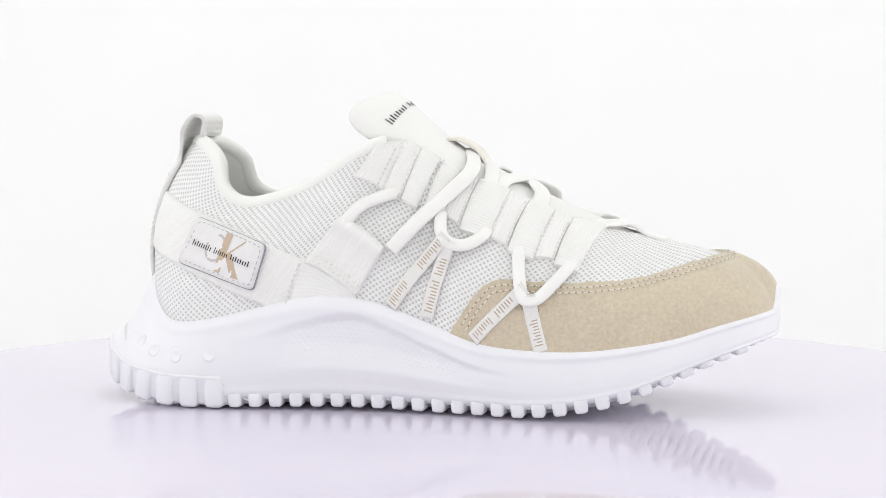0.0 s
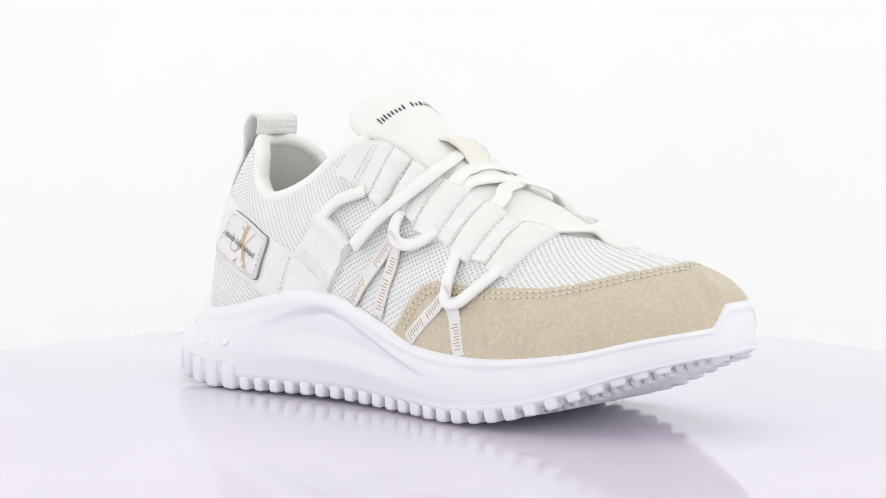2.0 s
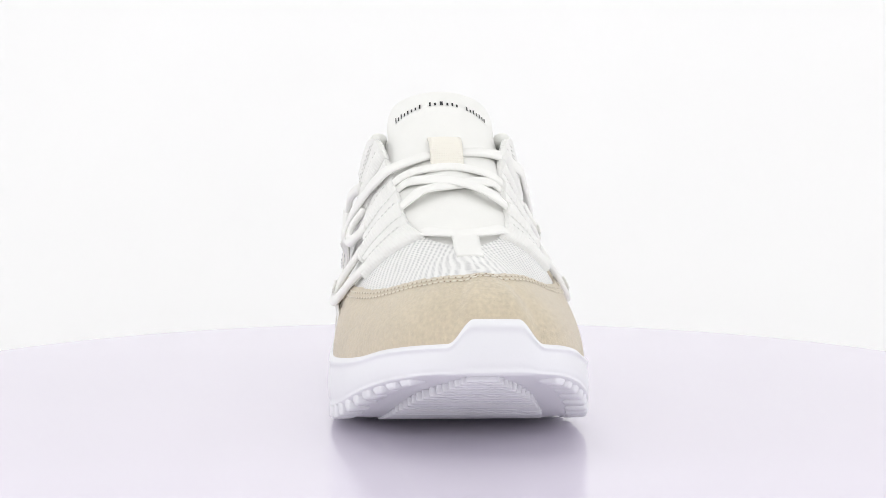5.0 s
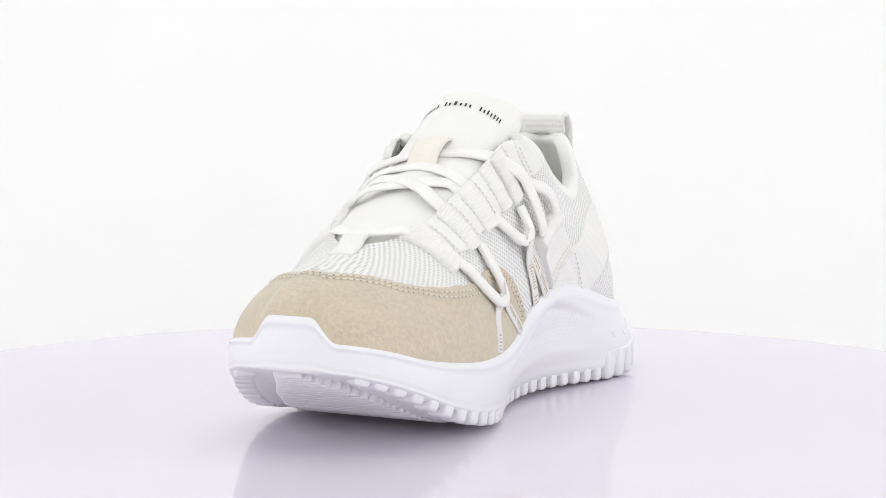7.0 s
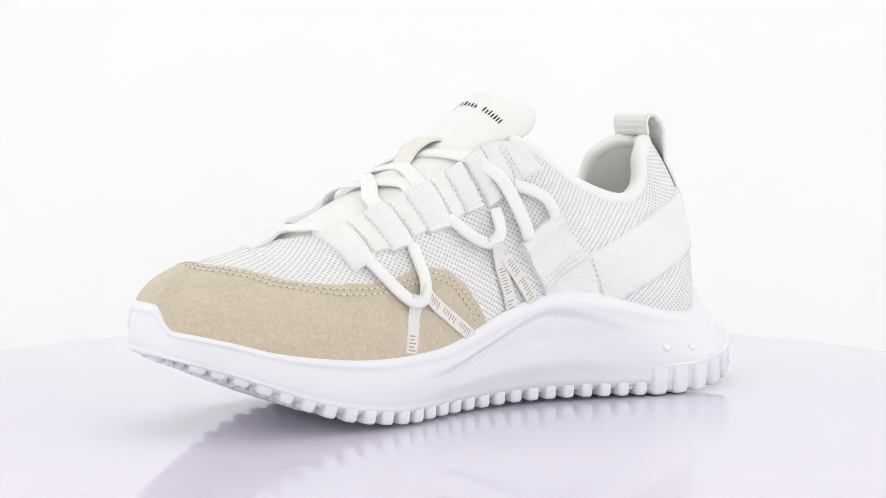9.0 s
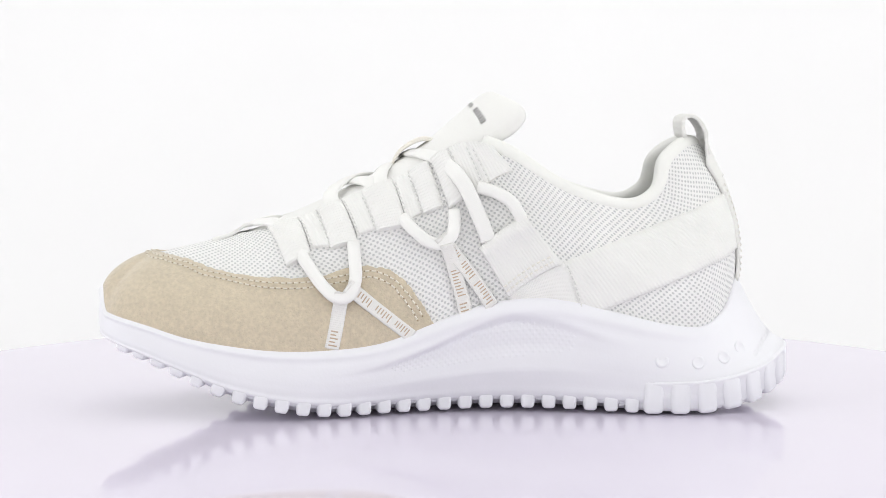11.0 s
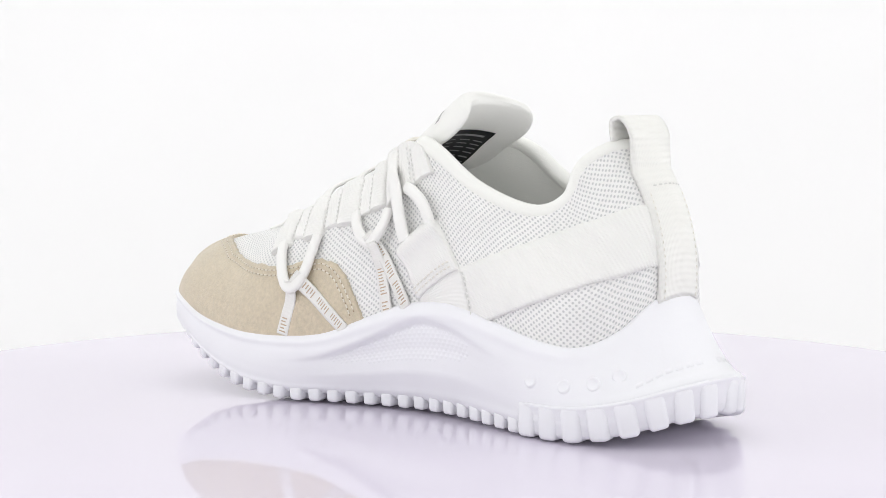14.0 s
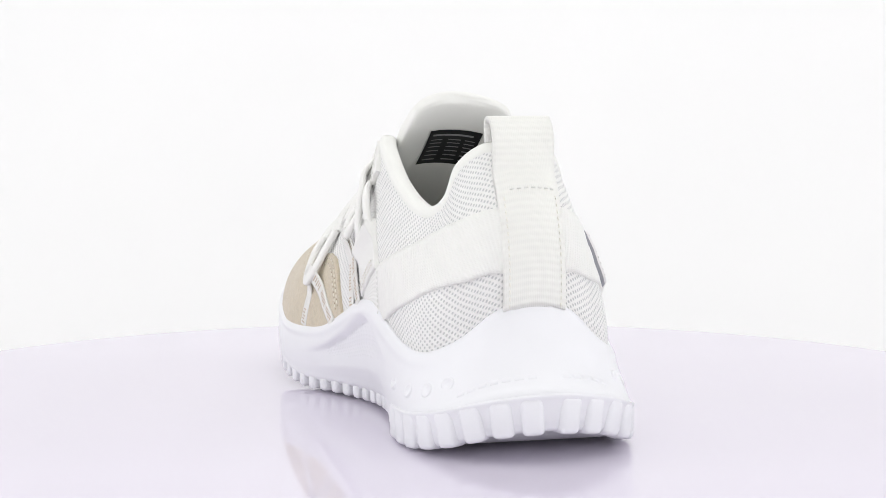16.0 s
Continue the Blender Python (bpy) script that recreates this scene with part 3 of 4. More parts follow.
def band_net(side, a, b, n=14, m=30):
    """Between two lines across the eyestay, each given by its low end (x, z) and the length x at the throat."""
    (x0, z0, t0), (x1, z1, t1) = a, b
    if side < 0:
        z0, z1 = (z - float(np.interp(x, [-30, -14, 0, 11, 23, 37, 52, 65], [2.8, 1.5, 0.5, 1, 3.5, 4, 5, 2.5])) for x, z in ((x0, z0), (x1, z1)))
    p0, p1 = on(side, x0, z0), on(side, x1, z1)
    return quad(p0, (top_s(t0), 0.995), (top_s(t1), 0.995), p1, n, m)


EYESTAY = [((64.5, 62, 73), (54.5, 67, 60), 1), ((54.5, 69.5, 60), (46.2, 70.5, 52), 0), ((46.2, 69, 52), (35.2, 72, 42), 1),
           ((35.2, 74.5, 42), (27.4, 77.5, 34), 0), ((27.4, 76, 34), (14.8, 78.5, 21), 1), ((14.8, 80.5, 21), (8, 84, 14), 0),
           ((8, 83, 14), (-0.5, 86.5, 6), 1), ((-3, 85.5, 5), (-10, 90.5, -2.5), 1), ((-10, 91, -2.5), (-18, 95.5, -10), 0), ((-18, 95.5, -10), (-29.5, 101.5, -21.5), 2)]


def eyestays(shoe):
    for side in (1, -1):
        for a, b, kind in EYESTAY:
            S, V = band_net(side, a, b)
            i = np.linspace(0, 1, S.shape[0])[:, None] * np.ones(S.shape)
            puff = (1.8 if kind == 1 else 0.3) * np.clip(np.sin(math.pi * i), 0, 1) ** 0.6 + (0.9 if kind == 1 else 1.0)
            ob = part("eyestay_band", patch("eyestay_band", side, S, V, puff, 0.6), M_WEB if kind != 1 else M_WEB_UP, shoe, "folded white webbing lace band")
            if kind == 0:
                for f in (0.1, 0.9):
                    k = int(round(f * (S.shape[0] - 1)))
                    seam("stitching", side, list(zip(S[k, ::3], V[k, ::3])), 1.85, ob, M_GREY_THREAD, n=60, pitch=2.3, size=1.4, r=0.3)
            if kind == 2:
                seam("stitching", side, list(zip(S[2, ::3], V[2, ::3])), 1.95, ob, M_GREY_THREAD, n=60, pitch=2.3, size=1.4, r=0.3)


def quarter_straps(shoe):
    for side in (1, -1):
        def rail(x0, z0, x1, z1, end_s, end_z):
            line = [on(side, x0 + (x1 - x0) * k, z0 + (z1 - z0) * k) for k in np.linspace(0, 1, 9)]
            zs = surf0(side, end_s, np.linspace(0, 1, 200))[:, 2]
            line.append((end_s, float(np.interp(end_z, zs, np.linspace(0, 1, 200)))))
            return smooth_line(np.array(line), 60)

        hi, lo = rail(-46, 62.5, -108, 85.5, 0.985, 90), rail(-56, 40, -114, 62, 0.985, 66)
        f = np.linspace(0, 1, 14)[None]
        band = hi[:, :1] * (1 - f) + lo[:, :1] * f, hi[:, 1:] * (1 - f) + lo[:, 1:] * f
        ob = part("heel_band", patch("heel_band", side, band[0], band[1], 0.3, 0.7), M_BAND, shoe, "ribbed white webbing band round the heel")
        low = quad(on(side, -27, 50), on(side, -28, 44), on(side, -57, 42), on(side, -50, 64), 16, 12)
        part("lower_strap", patch("lower_strap", side, low[0], low[1], 0.5, 0.7), M_WEB_UP, shoe)
        # folded strap that holds the lace
        a, b, c, d = on(side, -15, 69.5), on(side, -27, 49.5), on(side, -49.5, 63), on(side, -34, 82.5)
        S, V = quad(a, b, c, d, 22, 22)
        j = np.linspace(0, 1, 22)[None] * np.ones((22, 1))
        st = part("strap_loop", patch("strap_loop", side, S, V, 1.2 + 3.0 * np.exp(-((j - 0.14) / 0.17) ** 2), 0.9), M_WEB, shoe, "folded white webbing loop")
        for k in (17, 19):
            seam("stitching", side, list(zip(S[::3, k], V[::3, k])), 2.4, st, M_THREAD, n=60, pitch=2.4, size=1.5, r=0.34)
        e = on(side, -51.5, 63), on(side, -58, 44)
        seam("stitching", side, e, 1.4, ob, M_GREY_THREAD, n=40, pitch=2.4, size=1.5)
    # heel strip that hugs the heel, and a pull loop in the same tape
    ys = np.linspace(-12, 12, 13)
    fine = np.linspace(0.86, 1, 120)
    def hug(v, off):
        a, b = surf(1, fine, np.full(120, v), off), surf(-1, fine, np.full(120, v), off)
        c = np.concatenate([b, a[::-1][1:]], 0)
        c = c[np.argsort(c[:, 1])]
        return np.stack([np.interp(ys, c[:, 1], c[:, k]) if k != 1 else ys for k in range(3)], 1)

    outer = [hug(v, 2.0) for v in np.linspace(0.03, 0.80, 34)]
    inner = [hug(v, 0.4) for v in np.linspace(0.03, 0.80, 34)]
    flat = smooth_line(np.array([(outer[-1][6, 0], outer[-1][6, 2]), (-116.0, 113), (-112.6, 121), (-108.3, 124.8), (-104, 123.8), (-103, 120.5), (-104, 115)], float), 30)[1:]
    t = np.gradient(flat, axis=0)
    t /= np.linalg.norm(t, axis=1, keepdims=True)
    for k, ((x, z), (tx, tz)) in enumerate(zip(flat, t)):
        bend = np.clip(1 - k / 9, 0, 1) * (outer[33][:, 0] - outer[33][6, 0])
        outer.append(np.stack([x + bend - tz * 0.2, ys, np.full(13, z + tx * 0.2)], 1))
        inner.append(np.stack([x + bend + tz * 1.4, ys, np.full(13, z - tx * 1.4)], 1))
    P = np.concatenate([np.array(outer), np.array(inner)[:, ::-1]], 1)
    uv = np.stack(np.meshgrid(lengths(P[:, 6]), np.linspace(0, 48, 26), indexing="ij"), -1) * MM
    pull = part("pull_loop", grid_mesh("pull_loop", P * MM, closed_v=True, uv=uv, cap=True), M_HEEL, shoe, "cream-white webbing heel strip with a pull loop")
    O = np.array(outer[:31])
    for c in (1, 11):
        tagged(part("stitching", stitches("stitching", O[:28, c] + [-0.15, 0, 0], np.tile([-1.0, 0, 0.1], (28, 1))), M_THREAD, pull, smooth=False), kind="stuff")
    tagged(part("stitching", stitches("stitching", O[28, 1:12] + [-0.15, 0, 0], np.tile([-1.0, 0, 0.1], (11, 1))), M_GREY_THREAD, pull, smooth=False), kind="stuff")


# tongue: length x, height z, half width, thickness, how far the edges hang
TONGUE = [(92, 69.3, 13, 3, 2), (74, 75.8, 20, 5, 4), (45, 87.6, 23.5, 7, 4.0), (20, 99.9, 24.5, 8, 6), (4, 109.4, 25, 9, 9.2), (-7, 118, 23.5, 10, 11), (-15, 124.5, 23.5, 10.5, 13.5), (-20.5, 129.5, 22, 9.5, 13.5), (-23.6, 132, 19.8, 7.0, 11.6), (-24.6, 132.8, 16.0, 3.0, 9.0)]


def tongue_at(t, a):
    """A point of the tongue: t from its root (0) to its tip (1.125), a round its section (0 to pi: front)."""
    x, z, w, th, hang = np.moveaxis(spline(TONGUE, t * 8 / 9), -1, 0)
    e = 1e-3
    c0, c1 = spline(TONGUE, np.clip((t - e) * 8 / 9, 0, 1)), spline(TONGUE, np.clip((t + e) * 8 / 9, 0, 1))
    d = c1[..., :2] - c0[..., :2]
    d = d / (np.linalg.norm(d, axis=-1, keepdims=True) + 1e-9)
    nx, nz = -d[..., 1] * -1, d[..., 0] * -1
    ca, sa = np.cos(a), np.sin(a)
    y = w * np.sign(ca) * np.abs(ca) ** 0.85
    h = th / 2 * np.sign(sa) * np.abs(sa) ** 0.7
    drop = hang * (y / w) ** 2
    k = np.clip((t - 0.42) / 0.3, 0, 1)
    h = np.where(sa < 0, h * (1 + 1.2 * k * (y / w) ** 4), h)
    return np.stack([x + nx * h - drop * (nx * (1 - k) + 0.93 * k), centre_y(x) + y, z + nz * h - drop * (nz * (1 - k) + 0.38 * k)], -1)


def tongue(shoe):
    t, a = np.meshgrid(np.linspace(0, 1.125, 80), np.linspace(0, 2 * math.pi, 48, endpoint=False), indexing="ij")
    ob = part("tongue", grid_mesh("tongue", tongue_at(t, a) * MM, closed_v=True, cap=True), M_TONGUE, shoe, "padded white tongue with a curved black print")

    def strip(name, a0, a1, t_of, half, material, label, lift, n=24):
        aa = np.linspace(a0, a1, n)
        rows = []
        for f in np.linspace(-1, 1, 13 if half > 0.05 else 2):
            P = tongue_at(t_of(aa) + f * half, aa)
            Q = tongue_at(t_of(aa) + f * half, aa + 1e-3)
            R = tongue_at(t_of(aa) + f * half + 1e-3, aa)
            nn = np.cross(Q - P, R - P)
            nn /= np.linalg.norm(nn, axis=1, keepdims=True) + 1e-12
            nn *= np.sign(np.sum(nn * (P - tongue_at(t_of(aa) + f * half, -aa)), axis=1, keepdims=True))
            rows.append(P + nn * abs(lift))
        return part(name, grid_mesh(name, np.array(rows) * MM), material, ob, label)

    arc = lambda a: 0.775 - 0.095 * np.abs(np.cos(a)) ** 1.6 + 0.0 * a
    for a0, a1, count in ((2.52, 1.84, 8), (1.74, 1.26, 6), (1.14, 0.60, 7)):
        grids = []
        for g0, g1, h in bars(a0, a1, count):
            aa = np.linspace(g0, g1, 3)
            rows = []
            for f in (-1.0, -1.0 + 2.0 * h):
                P = tongue_at(arc(aa) + f * 0.021, aa)
                nn = np.cross(tongue_at(arc(aa) + f * 0.021, aa + 1e-3) - P, tongue_at(arc(aa) + f * 0.021 + 1e-3, aa) - P)
                nn /= np.linalg.norm(nn, axis=1, keepdims=True) + 1e-12
                nn *= np.sign(nn[:, 2:])
                rows.append(P + nn * 0.25)
            grids.append(np.array(rows) * MM)
        part("print", join_grids("print", grids), M_INK, ob, "black printed word")
    # black size tag sewn inside
    strip("size_tag", math.pi + 1.0, math.pi + 1.88, lambda a: np.full_like(a, 0.597), 0.118, M_BLACK, "black woven size tag", -0.4)
    for k, h in enumerate((0.078, 0.04, 0.014, -0.012, -0.038, -0.064, -0.09)):
        for a0, a1 in (((1.14, 1.8),) if k == 0 else ((1.07, 1.27), (1.34, 1.54), (1.61, 1.81))):
            strip("tag_print", math.pi + a0, math.pi + a1, lambda a: np.full_like(a, 0.597 + h), 0.007 if k == 0 else 0.003, M_TAG, "pale woven print", -0.6, 8)
    # cream lace keeper across the tongue
    x = np.linspace(-7, 7, 9)
    for nm, pts, w in (("lace_keeper", [(21.5, 101), (20.8, 104.8), (16.5, 110.6), (8.5, 114.6), (1.5, 113.8)], 7.0), ("lower_loop", [(98, 71.4), (93.5, 72.8), (90, 74.0), (87, 75.8), (84.5, 77.6), (81, 78.2)], 5.2)):
        q = smooth_line(np.array(pts, float), 20)
        rows = []
        for (px, pz) in q:
            cy = float(centre_y(px))
            rows.append([(px, cy + f * w, pz + 0.7 - 0.06 * f * f * w) for f in np.linspace(-1, 1, 9)] + [(px - 0.4, cy + f * w, pz - 0.7 - 0.06 * f * f * w) for f in np.linspace(1, -1, 9)])
        uv = np.stack(np.meshgrid(lengths(q), np.linspace(0, 28, 18), indexing="ij"), -1) * MM
        part(nm, grid_mesh(nm, np.array(rows) * MM, closed_v=True, uv=uv, cap=True), M_CREAM if nm == "lace_keeper" else M_TONGUE, ob, "cream tape loop" if nm == "lace_keeper" else "")


def on_line(side, pts, off):
    """Points of a cord over the upper, from (x, z) pairs."""
    P, N = [], []
    offs = off if isinstance(off, (list, tuple)) else [off] * len(pts)
    for (x, z), o in zip(pts, offs):
        s, v = on(side, x, z)
        p = surf(side, s, v, o)
        P.append(p)
        N.append(surf(side, s, v, o + 1) - p)
    return np.array(P), np.array(N)


def laces(shoe):
    lace = part("lace", bpy.data.meshes.new("lace_core"), M_LACE, shoe, "thick white lace wound through webbing loops", smooth=False)
    for side in (1, -1):
        inner = (([(59.5, 68), (55.5, 62), (50, 54.5), (44.5, 49.5), (39.5, 49.8), (36.4, 56), (36.4, 64), (37, 71.5)], [1.5, 2.5, 3, 4, 5, 4, 2.8, 2]),
                 ([(17, 82), (14.5, 79), (10.5, 75), (6, 71.8), (0.3, 70.8), (-3.8, 74), (-5.2, 79), (-5, 85)], [1.5, 2.5, 3.5, 4, 4.5, 5, 3.5, 2]),
                 ([(-33, 80), (-31.5, 84), (-28, 89), (-22, 92.5), (-15, 94.5)], [2.5, 3.5, 4, 3.5, 2]))
        outer = (([(62.5, 64.5), (59.8, 60), (55.5, 55), (49.5, 49), (44, 48.8), (41.5, 56.5), (40.5, 62.5), (40.1, 69)], [1.5, 2.5, 3, 4, 5, 4, 2.8, 2]),
                 ([(26.5, 77), (24.0, 73), (18.2, 70), (11.8, 70.6), (8.2, 74.5), (7.1, 79), (6.9, 83.5)], [1.5, 3, 3.8, 4.8, 4.5, 3.5, 2]),
                 ([(-32.5, 79), (-30, 82.5), (-25, 87), (-18.5, 89.8), (-12, 92)], [2.5, 3.2, 3.5, 3, 2]))
        for pts, off in (inner if side > 0 else outer):
            P, N = on_line(side, pts, off)
            part("lace_run", tube("lace_run", P, 5.3, 3.0, 70, 14, up=N), M_LACE, lace)
    # runs across the tongue, from band to band
    for pts, w, end in (([(71, -10, 77.6), (76.5, -4, 77.9), (80, 6, 77.6), (76.5, 16, 78.2), (71, 22, 78.4)], 5.2, (-5, 5, -4)),
                        ([(47, -13.5, 90), (44, -8, 93.2), (40, 4, 94.8), (34, 15, 95.8), (30, 21, 94.8)], 6.4, (-1, 5, -4.5)),
                        ([(30, -16, 95), (33, -9, 96.6), (39, 4, 96.4), (44, 15, 93.4), (47, 21, 90)], 6.4, (-1, 5, -4.5)),
                        ([(26, -18, 97), (25, -11, 100.0), (23, 3, 101.8), (25, 15, 100.0), (26, 22, 97)], 6.0, (-1, 5, -4.5))):
        P = np.array(pts, float)
        e = np.array(end, float)
        P = np.concatenate([[P[0] + e * [1, -1, 1]], P, [P[-1] + e]], 0)
        part("lace_run", tube("lace_run", P + [0, 0, 1.3], w + 0.6, 1.9, 60, 14, up=np.array([(0.4, f, 1.0) for f in np.linspace(-0.6, 0.6, len(P))])), M_LACE, lace)
    # the last runs climb from the strap loops, turn over the throat and meet under the keeper
    for side in (1, -1):
        if side > 0:
            low = [(-19, 72.5), (-17, 78), (-13.8, 86), (-10.8, 93), (-7.5, 98.5)]
            over = [(-3.5, 32.0, 102.6), (1.5, 27.0, 106.4), (8.0, 18, 108.4), (12.4, 9, 108.6), (13.8, 1, 108.4)]
        else:
            low = [(-12.5, 68.5), (-7, 74.5), (-1.2, 80.8), (6, 87.5), (11.2, 92.4)]
            over = [(16.0, -26.5, 98.2), (18.2, -22.5, 101.6), (17.8, -15, 104.6), (15.8, -7, 107.2), (13.8, 1, 108.4)]
        P, N = on_line(side, low, [3, 4.0, 4.4, 4.4, 4.6])
        P = np.concatenate([P, over], 0)
        N = np.concatenate([N, [(0.5, side * 0.8, 0.5), (0.5, side * 0.5, 0.9), (0.4, side * 0.2, 1), (0.4, 0, 1), (0.4, 0, 1)]], 0)
        part("lace_run", tube("lace_run", P, 6.4, 2.5, 110, 14, up=N), M_LACE, lace)


def ribbons(shoe):
    """Printed ribbon loops that rise from the sole to the lace."""
    for side in (1, -1):
        inner = ((((46.0, 29.5), (42.0, 51.0), [(0.05, 0.36)]), ((13.0, 33.5), (40.0, 53.5), [(0.08, 0.3), (0.36, 0.6), (0.66, 0.86)])),
                 (((-9.5, 42.0), (-1.5, 70.5), [(0.06, 0.2), (0.27, 0.66)]), ((-20.5, 45.5), (1.0, 73.5), [(0.06, 0.34), (0.4, 0.62), (0.68, 0.92)])))
        outer = ((((51.8, 28.5), (45.8, 49.5), [(0.12, 0.62)]), ((23.2, 32.8), (44.4, 52.7), [(0.06, 0.4), (0.48, 0.8)])),
                 (((3.3, 41.0), (11.8, 71.0), [(0.08, 0.5), (0.56, 0.8)]), ((-12.2, 45.5), (10.2, 73.0), [(0.04, 0.34), (0.56, 0.94)])))
        for legs in (inner if side > 0 else outer):
            for k, (low, high, words) in enumerate(legs):
                a, b = np.array(low), np.array(high)
                d = (b - a) / np.linalg.norm(b - a)
                w = np.array([d[1], -d[0]]) * 2.9
                cor = [on(side, *(p + f * w)) for p, f in ((a, -1), (a, 1), (b, 1), (b, -1))]
                S, V = quad(cor[0], cor[1], cor[2], cor[3], 26, 7)
                i = np.linspace(0, 1, 26)[:, None] * np.ones((1, 7))
                off = 1.5 + 0.5 * k + 5.0 * np.clip((i - 0.55) / 0.45, 0, 1) ** 2
                P = surf(side, S, V, off)
                Q = surf(side, S, V, off - 0.7)
                R = np.concatenate([P, Q[:, ::-1]], 1)
                uv = np.stack(np.meshgrid(lengths(P[:, 3]), np.linspace(0, 12, 14), indexing="ij"), -1) * MM
                ob = part("printed_ribbon", grid_mesh("printed_ribbon", R * MM, closed_v=True, uv=uv, cap=True), M_RIBBON, shoe, "white ribbon with a tan print")
                for f0, f1 in words:
                    grids = []
                    for g0, g1, h in bars(f0, f1, max(3, int(round((f1 - f0) * np.linalg.norm(b - a) / 1.25)))):
                        lo, hi = (0.2, 0.2 + 0.6 * h) if k else (0.8 - 0.6 * h, 0.8)
                        cs = [tuple(np.array(cor[0]) * (1 - f) * (1 - g) + np.array(cor[1]) * (1 - f) * g + np.array(cor[2]) * f * g + np.array(cor[3]) * f * (1 - g)) for f, g in ((g0, lo), (g0, hi), (g1, hi), (g1, lo))]
                        s, v = quad(*cs, 2, 3)
                        ii = np.array([[g0] * 3, [g1] * 3])
                        grids.append(surf(side, s, v, 1.5 + 0.5 * k + 5.0 * np.clip((ii - 0.55) / 0.45, 0, 1) ** 2 + 0.14) * MM)
                    part("print", join_grids("print", grids), M_TAN, ob, "tan printed word")


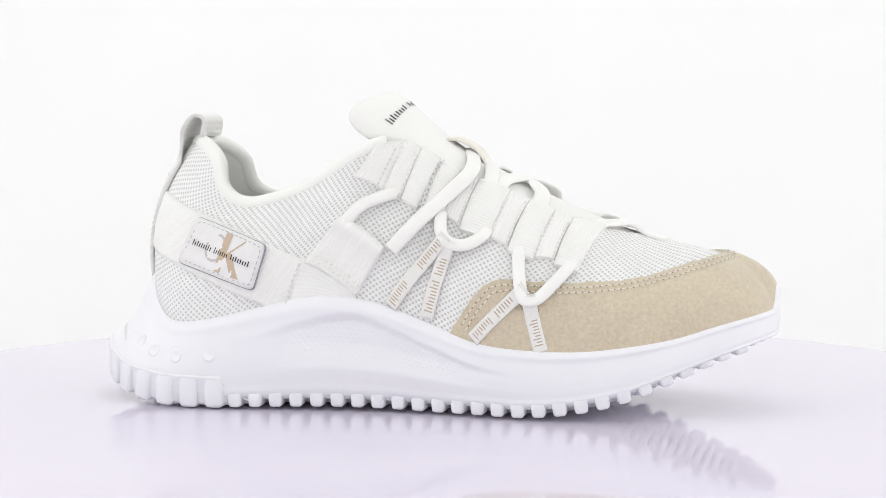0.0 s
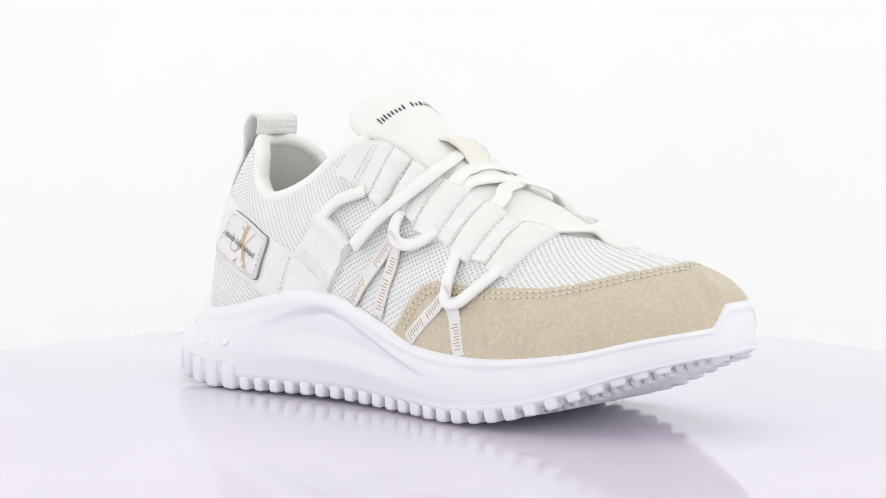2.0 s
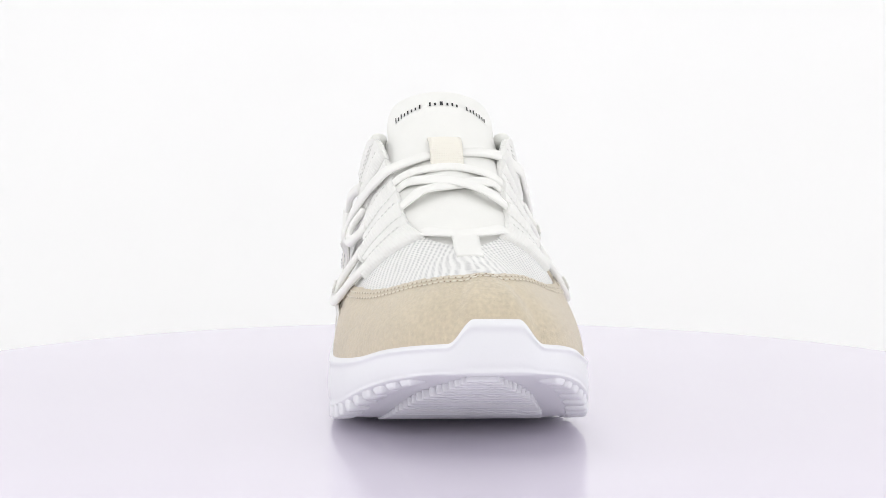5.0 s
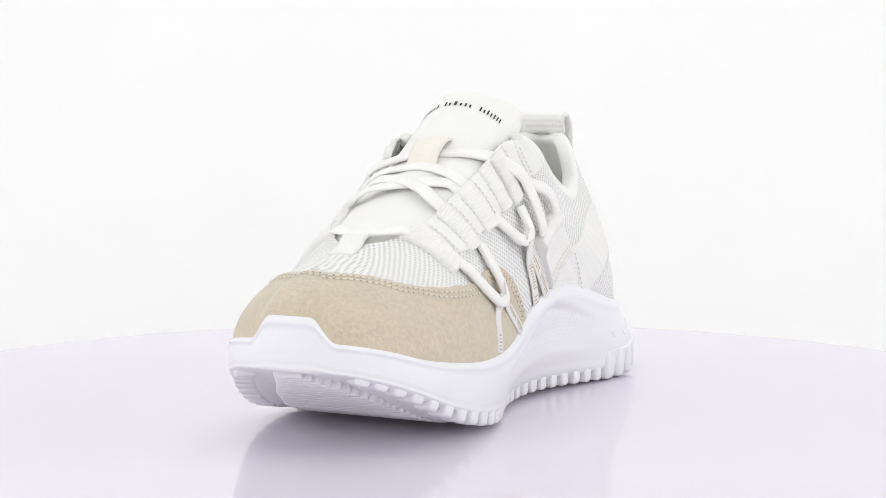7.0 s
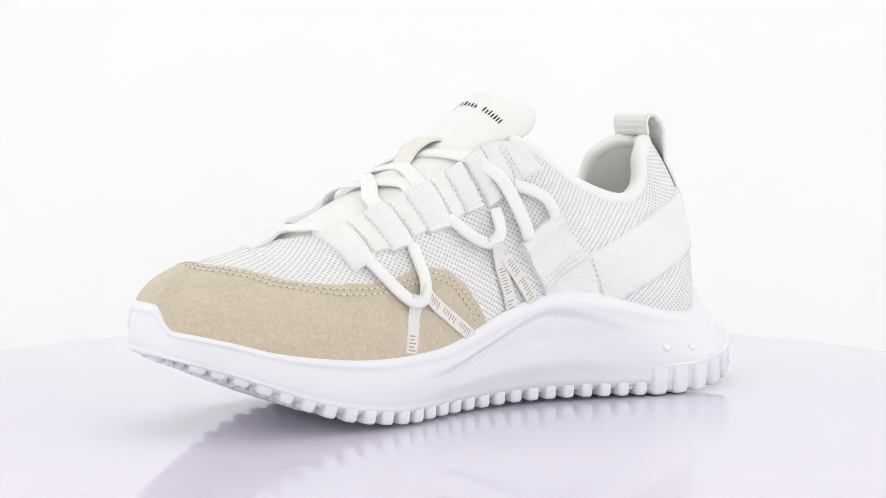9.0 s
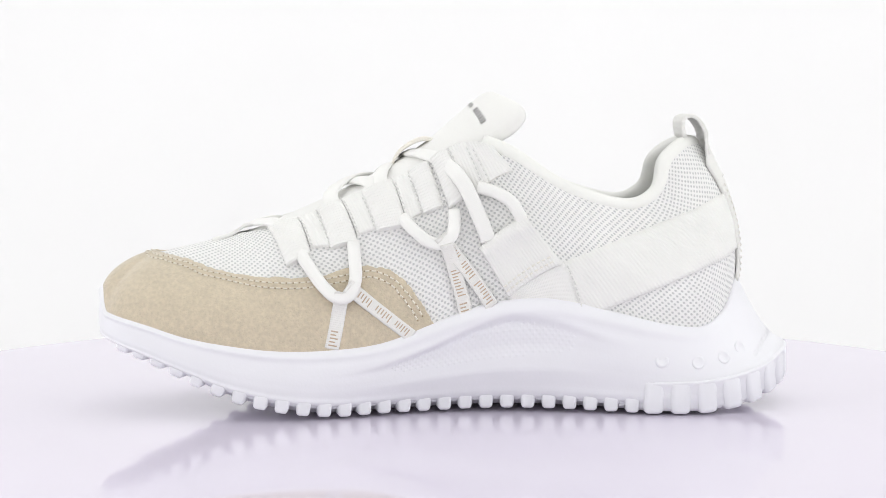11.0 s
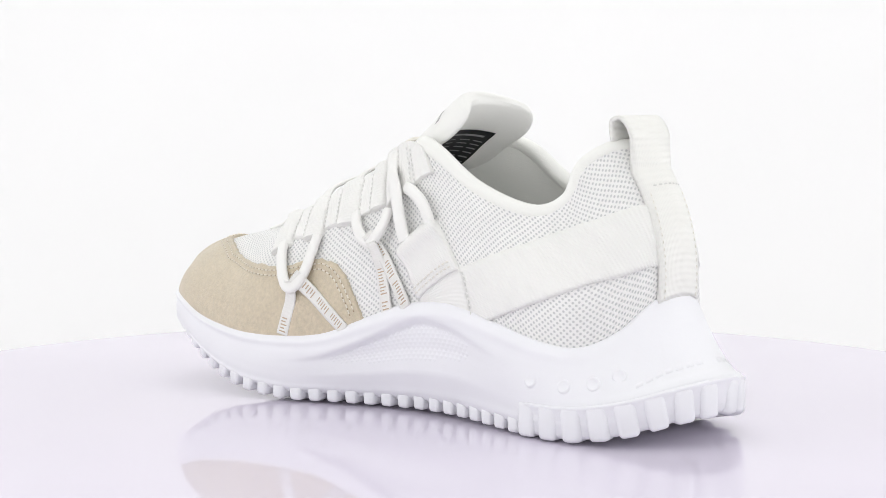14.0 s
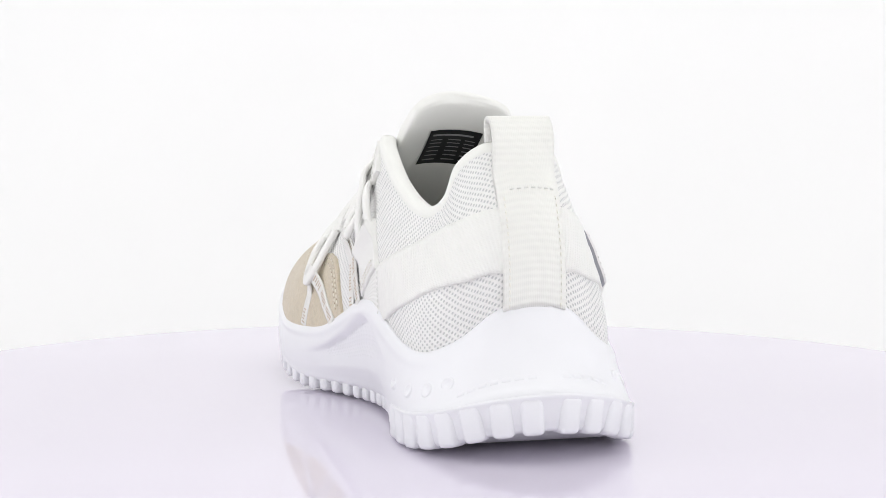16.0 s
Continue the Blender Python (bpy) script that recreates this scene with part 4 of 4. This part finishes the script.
def side_label(shoe):
    c = [(-100, 80.5), (-66, 69.5), (-71.5, 50.5), (-107, 61)]

    def at(f, g):
        """Over the label: f from its heel end, g from its top, 0 to 1."""
        f, g = np.asarray(f, float), np.asarray(g, float)
        x, z = (((c[0][k] * (1 - f) + c[1][k] * f) * (1 - g) + (c[3][k] * (1 - f) + c[2][k] * f) * g) for k in (0, 1))
        q = np.array([on(-1, a, b) for a, b in zip(x.ravel(), z.ravel())])
        return q[:, 0].reshape(f.shape), q[:, 1].reshape(f.shape)

    n, m = 24, 14
    f, g = np.meshgrid(np.linspace(-1, 1, n), np.linspace(-1, 1, m), indexing="ij")
    # square to rounded rectangle
    rad = 0.11
    fx, gx = np.abs(f), np.abs(g)
    over_f, over_g = np.clip((fx - (1 - rad)) / rad, 0, 1), np.clip((gx - (1 - rad * 1.7)) / (rad * 1.7), 0, 1)
    lim = np.sqrt(np.clip(1 - np.minimum(over_f, over_g) ** 2, 0.5, 1))
    fr = np.sign(f) * np.where(over_f > 0, (1 - rad) + rad * over_f * np.where(over_g > 0, lim, 1), fx)
    gr = np.sign(g) * np.where(over_g > 0, (1 - rad * 1.7) + rad * 1.7 * over_g * np.where(over_f > 0, lim, 1), gx)
    s, v = at((fr + 1) / 2, (gr + 1) / 2)
    back = part("label_backing", patch("label_backing", -1, s, v, 1.5, 0.8), M_GREY, shoe, "dark grey felt backing of the label")
    s, v = at((fr * 0.985 + 1) / 2, (gr * 0.97 + 1) / 2)
    ob = part("side_label", patch("side_label", -1, s, v, 2.3, 0.8), M_LABEL, shoe, "pale grey leather label with rounded corners")

    def shape(name, pts, mat, off, label):
        """A flat printed stroke on the label through (f, g) corners."""
        a, b, c2, d = pts
        i, j = np.meshgrid(np.linspace(0, 1, 10), np.linspace(0, 1, 5), indexing="ij")
        F = (a[0] * (1 - i) + d[0] * i) * (1 - j) + (b[0] * (1 - i) + c2[0] * i) * j
        G = (a[1] * (1 - i) + d[1] * i) * (1 - j) + (b[1] * (1 - i) + c2[1] * i) * j
        s, v = at(F, G)
        part(name, grid_mesh(name, surf(-1, s, v, off) * MM), mat, ob, label)

    shape("emblem", [(0.47, 0.10), (0.56, 0.10), (0.56, 0.90), (0.47, 0.90)], M_TAN, 3.22, "tan emblem stroke")
    shape("emblem", [(0.55, 0.50), (0.62, 0.44), (0.80, 0.88), (0.70, 0.90)], M_TAN, 3.24, "tan emblem stroke")
    shape("emblem", [(0.56, 0.50), (0.57, 0.53), (0.76, 0.11), (0.74, 0.11)], M_TAN, 3.24, "tan emblem stroke")
    t = np.linspace(0.5, 5.6, 24)
    F = np.array([[0.40 + r * 0.13 * math.cos(k), 0.46 + r * 0.29 * math.sin(k)] for r in (1.0, 0.82) for k in t]).reshape(2, 24, 2)
    s, v = at(F[..., 0], F[..., 1])
    part("emblem", grid_mesh("emblem", surf(-1, s, v, 3.2) * MM), M_PALE, ob, "pale grey emblem ring")
    for f0, f1, count in ((0.10, 0.37, 9), (0.40, 0.60, 7), (0.63, 0.89, 8)):
        grids = []
        for g0, g1, h in bars(f0, f1, count):
            F, G = np.array([[g0, g0], [g1, g1]]), np.array([[0.57, 0.56 - 0.105 * h]] * 2)
            s, v = at(F, G)
            grids.append(surf(-1, s, v, 3.32) * MM)
        part("print", join_grids("print", grids), M_INK, ob, "black printed word")
    rim = [(0.06, 0.16), (0.10, 0.09), (0.5, 0.08), (0.9, 0.09), (0.95, 0.16), (0.955, 0.5), (0.95, 0.84), (0.9, 0.91), (0.5, 0.92), (0.1, 0.91), (0.05, 0.84), (0.045, 0.5), (0.06, 0.16)]
    q = smooth_line(np.array(rim), 160)
    s, v = at(q[:, 0], q[:, 1])
    P = surf(-1, s, v, 3.15)
    tagged(part("stitching", stitches("stitching", P, surf(-1, s, v, 4.15) - P, 2.5, 1.4, 0.22), M_PALE, ob, smooth=False), kind="stuff")


def sneaker():
    shoe = new("sneaker")
    tagged(shoe, "white mesh sneaker with beige suede toe and chunky sole", "sneaker")
    midsole(shoe)
    outsole(shoe)
    upper(shoe)
    toe_suede(shoe)
    tongue(shoe)
    quarter_straps(shoe)
    eyestays(shoe)
    ribbons(shoe)
    laces(shoe)
    side_label(shoe)
    return shoe


tent()
table = turntable()
shoe = sneaker()


def motions():
    turn = [(k * 0.1, pose(0, 0, 0, 0, 0, START + SPEED * k * 0.1)) for k in range(161)]
    walk(shoe, turn)
    walk(table, turn)


motions()
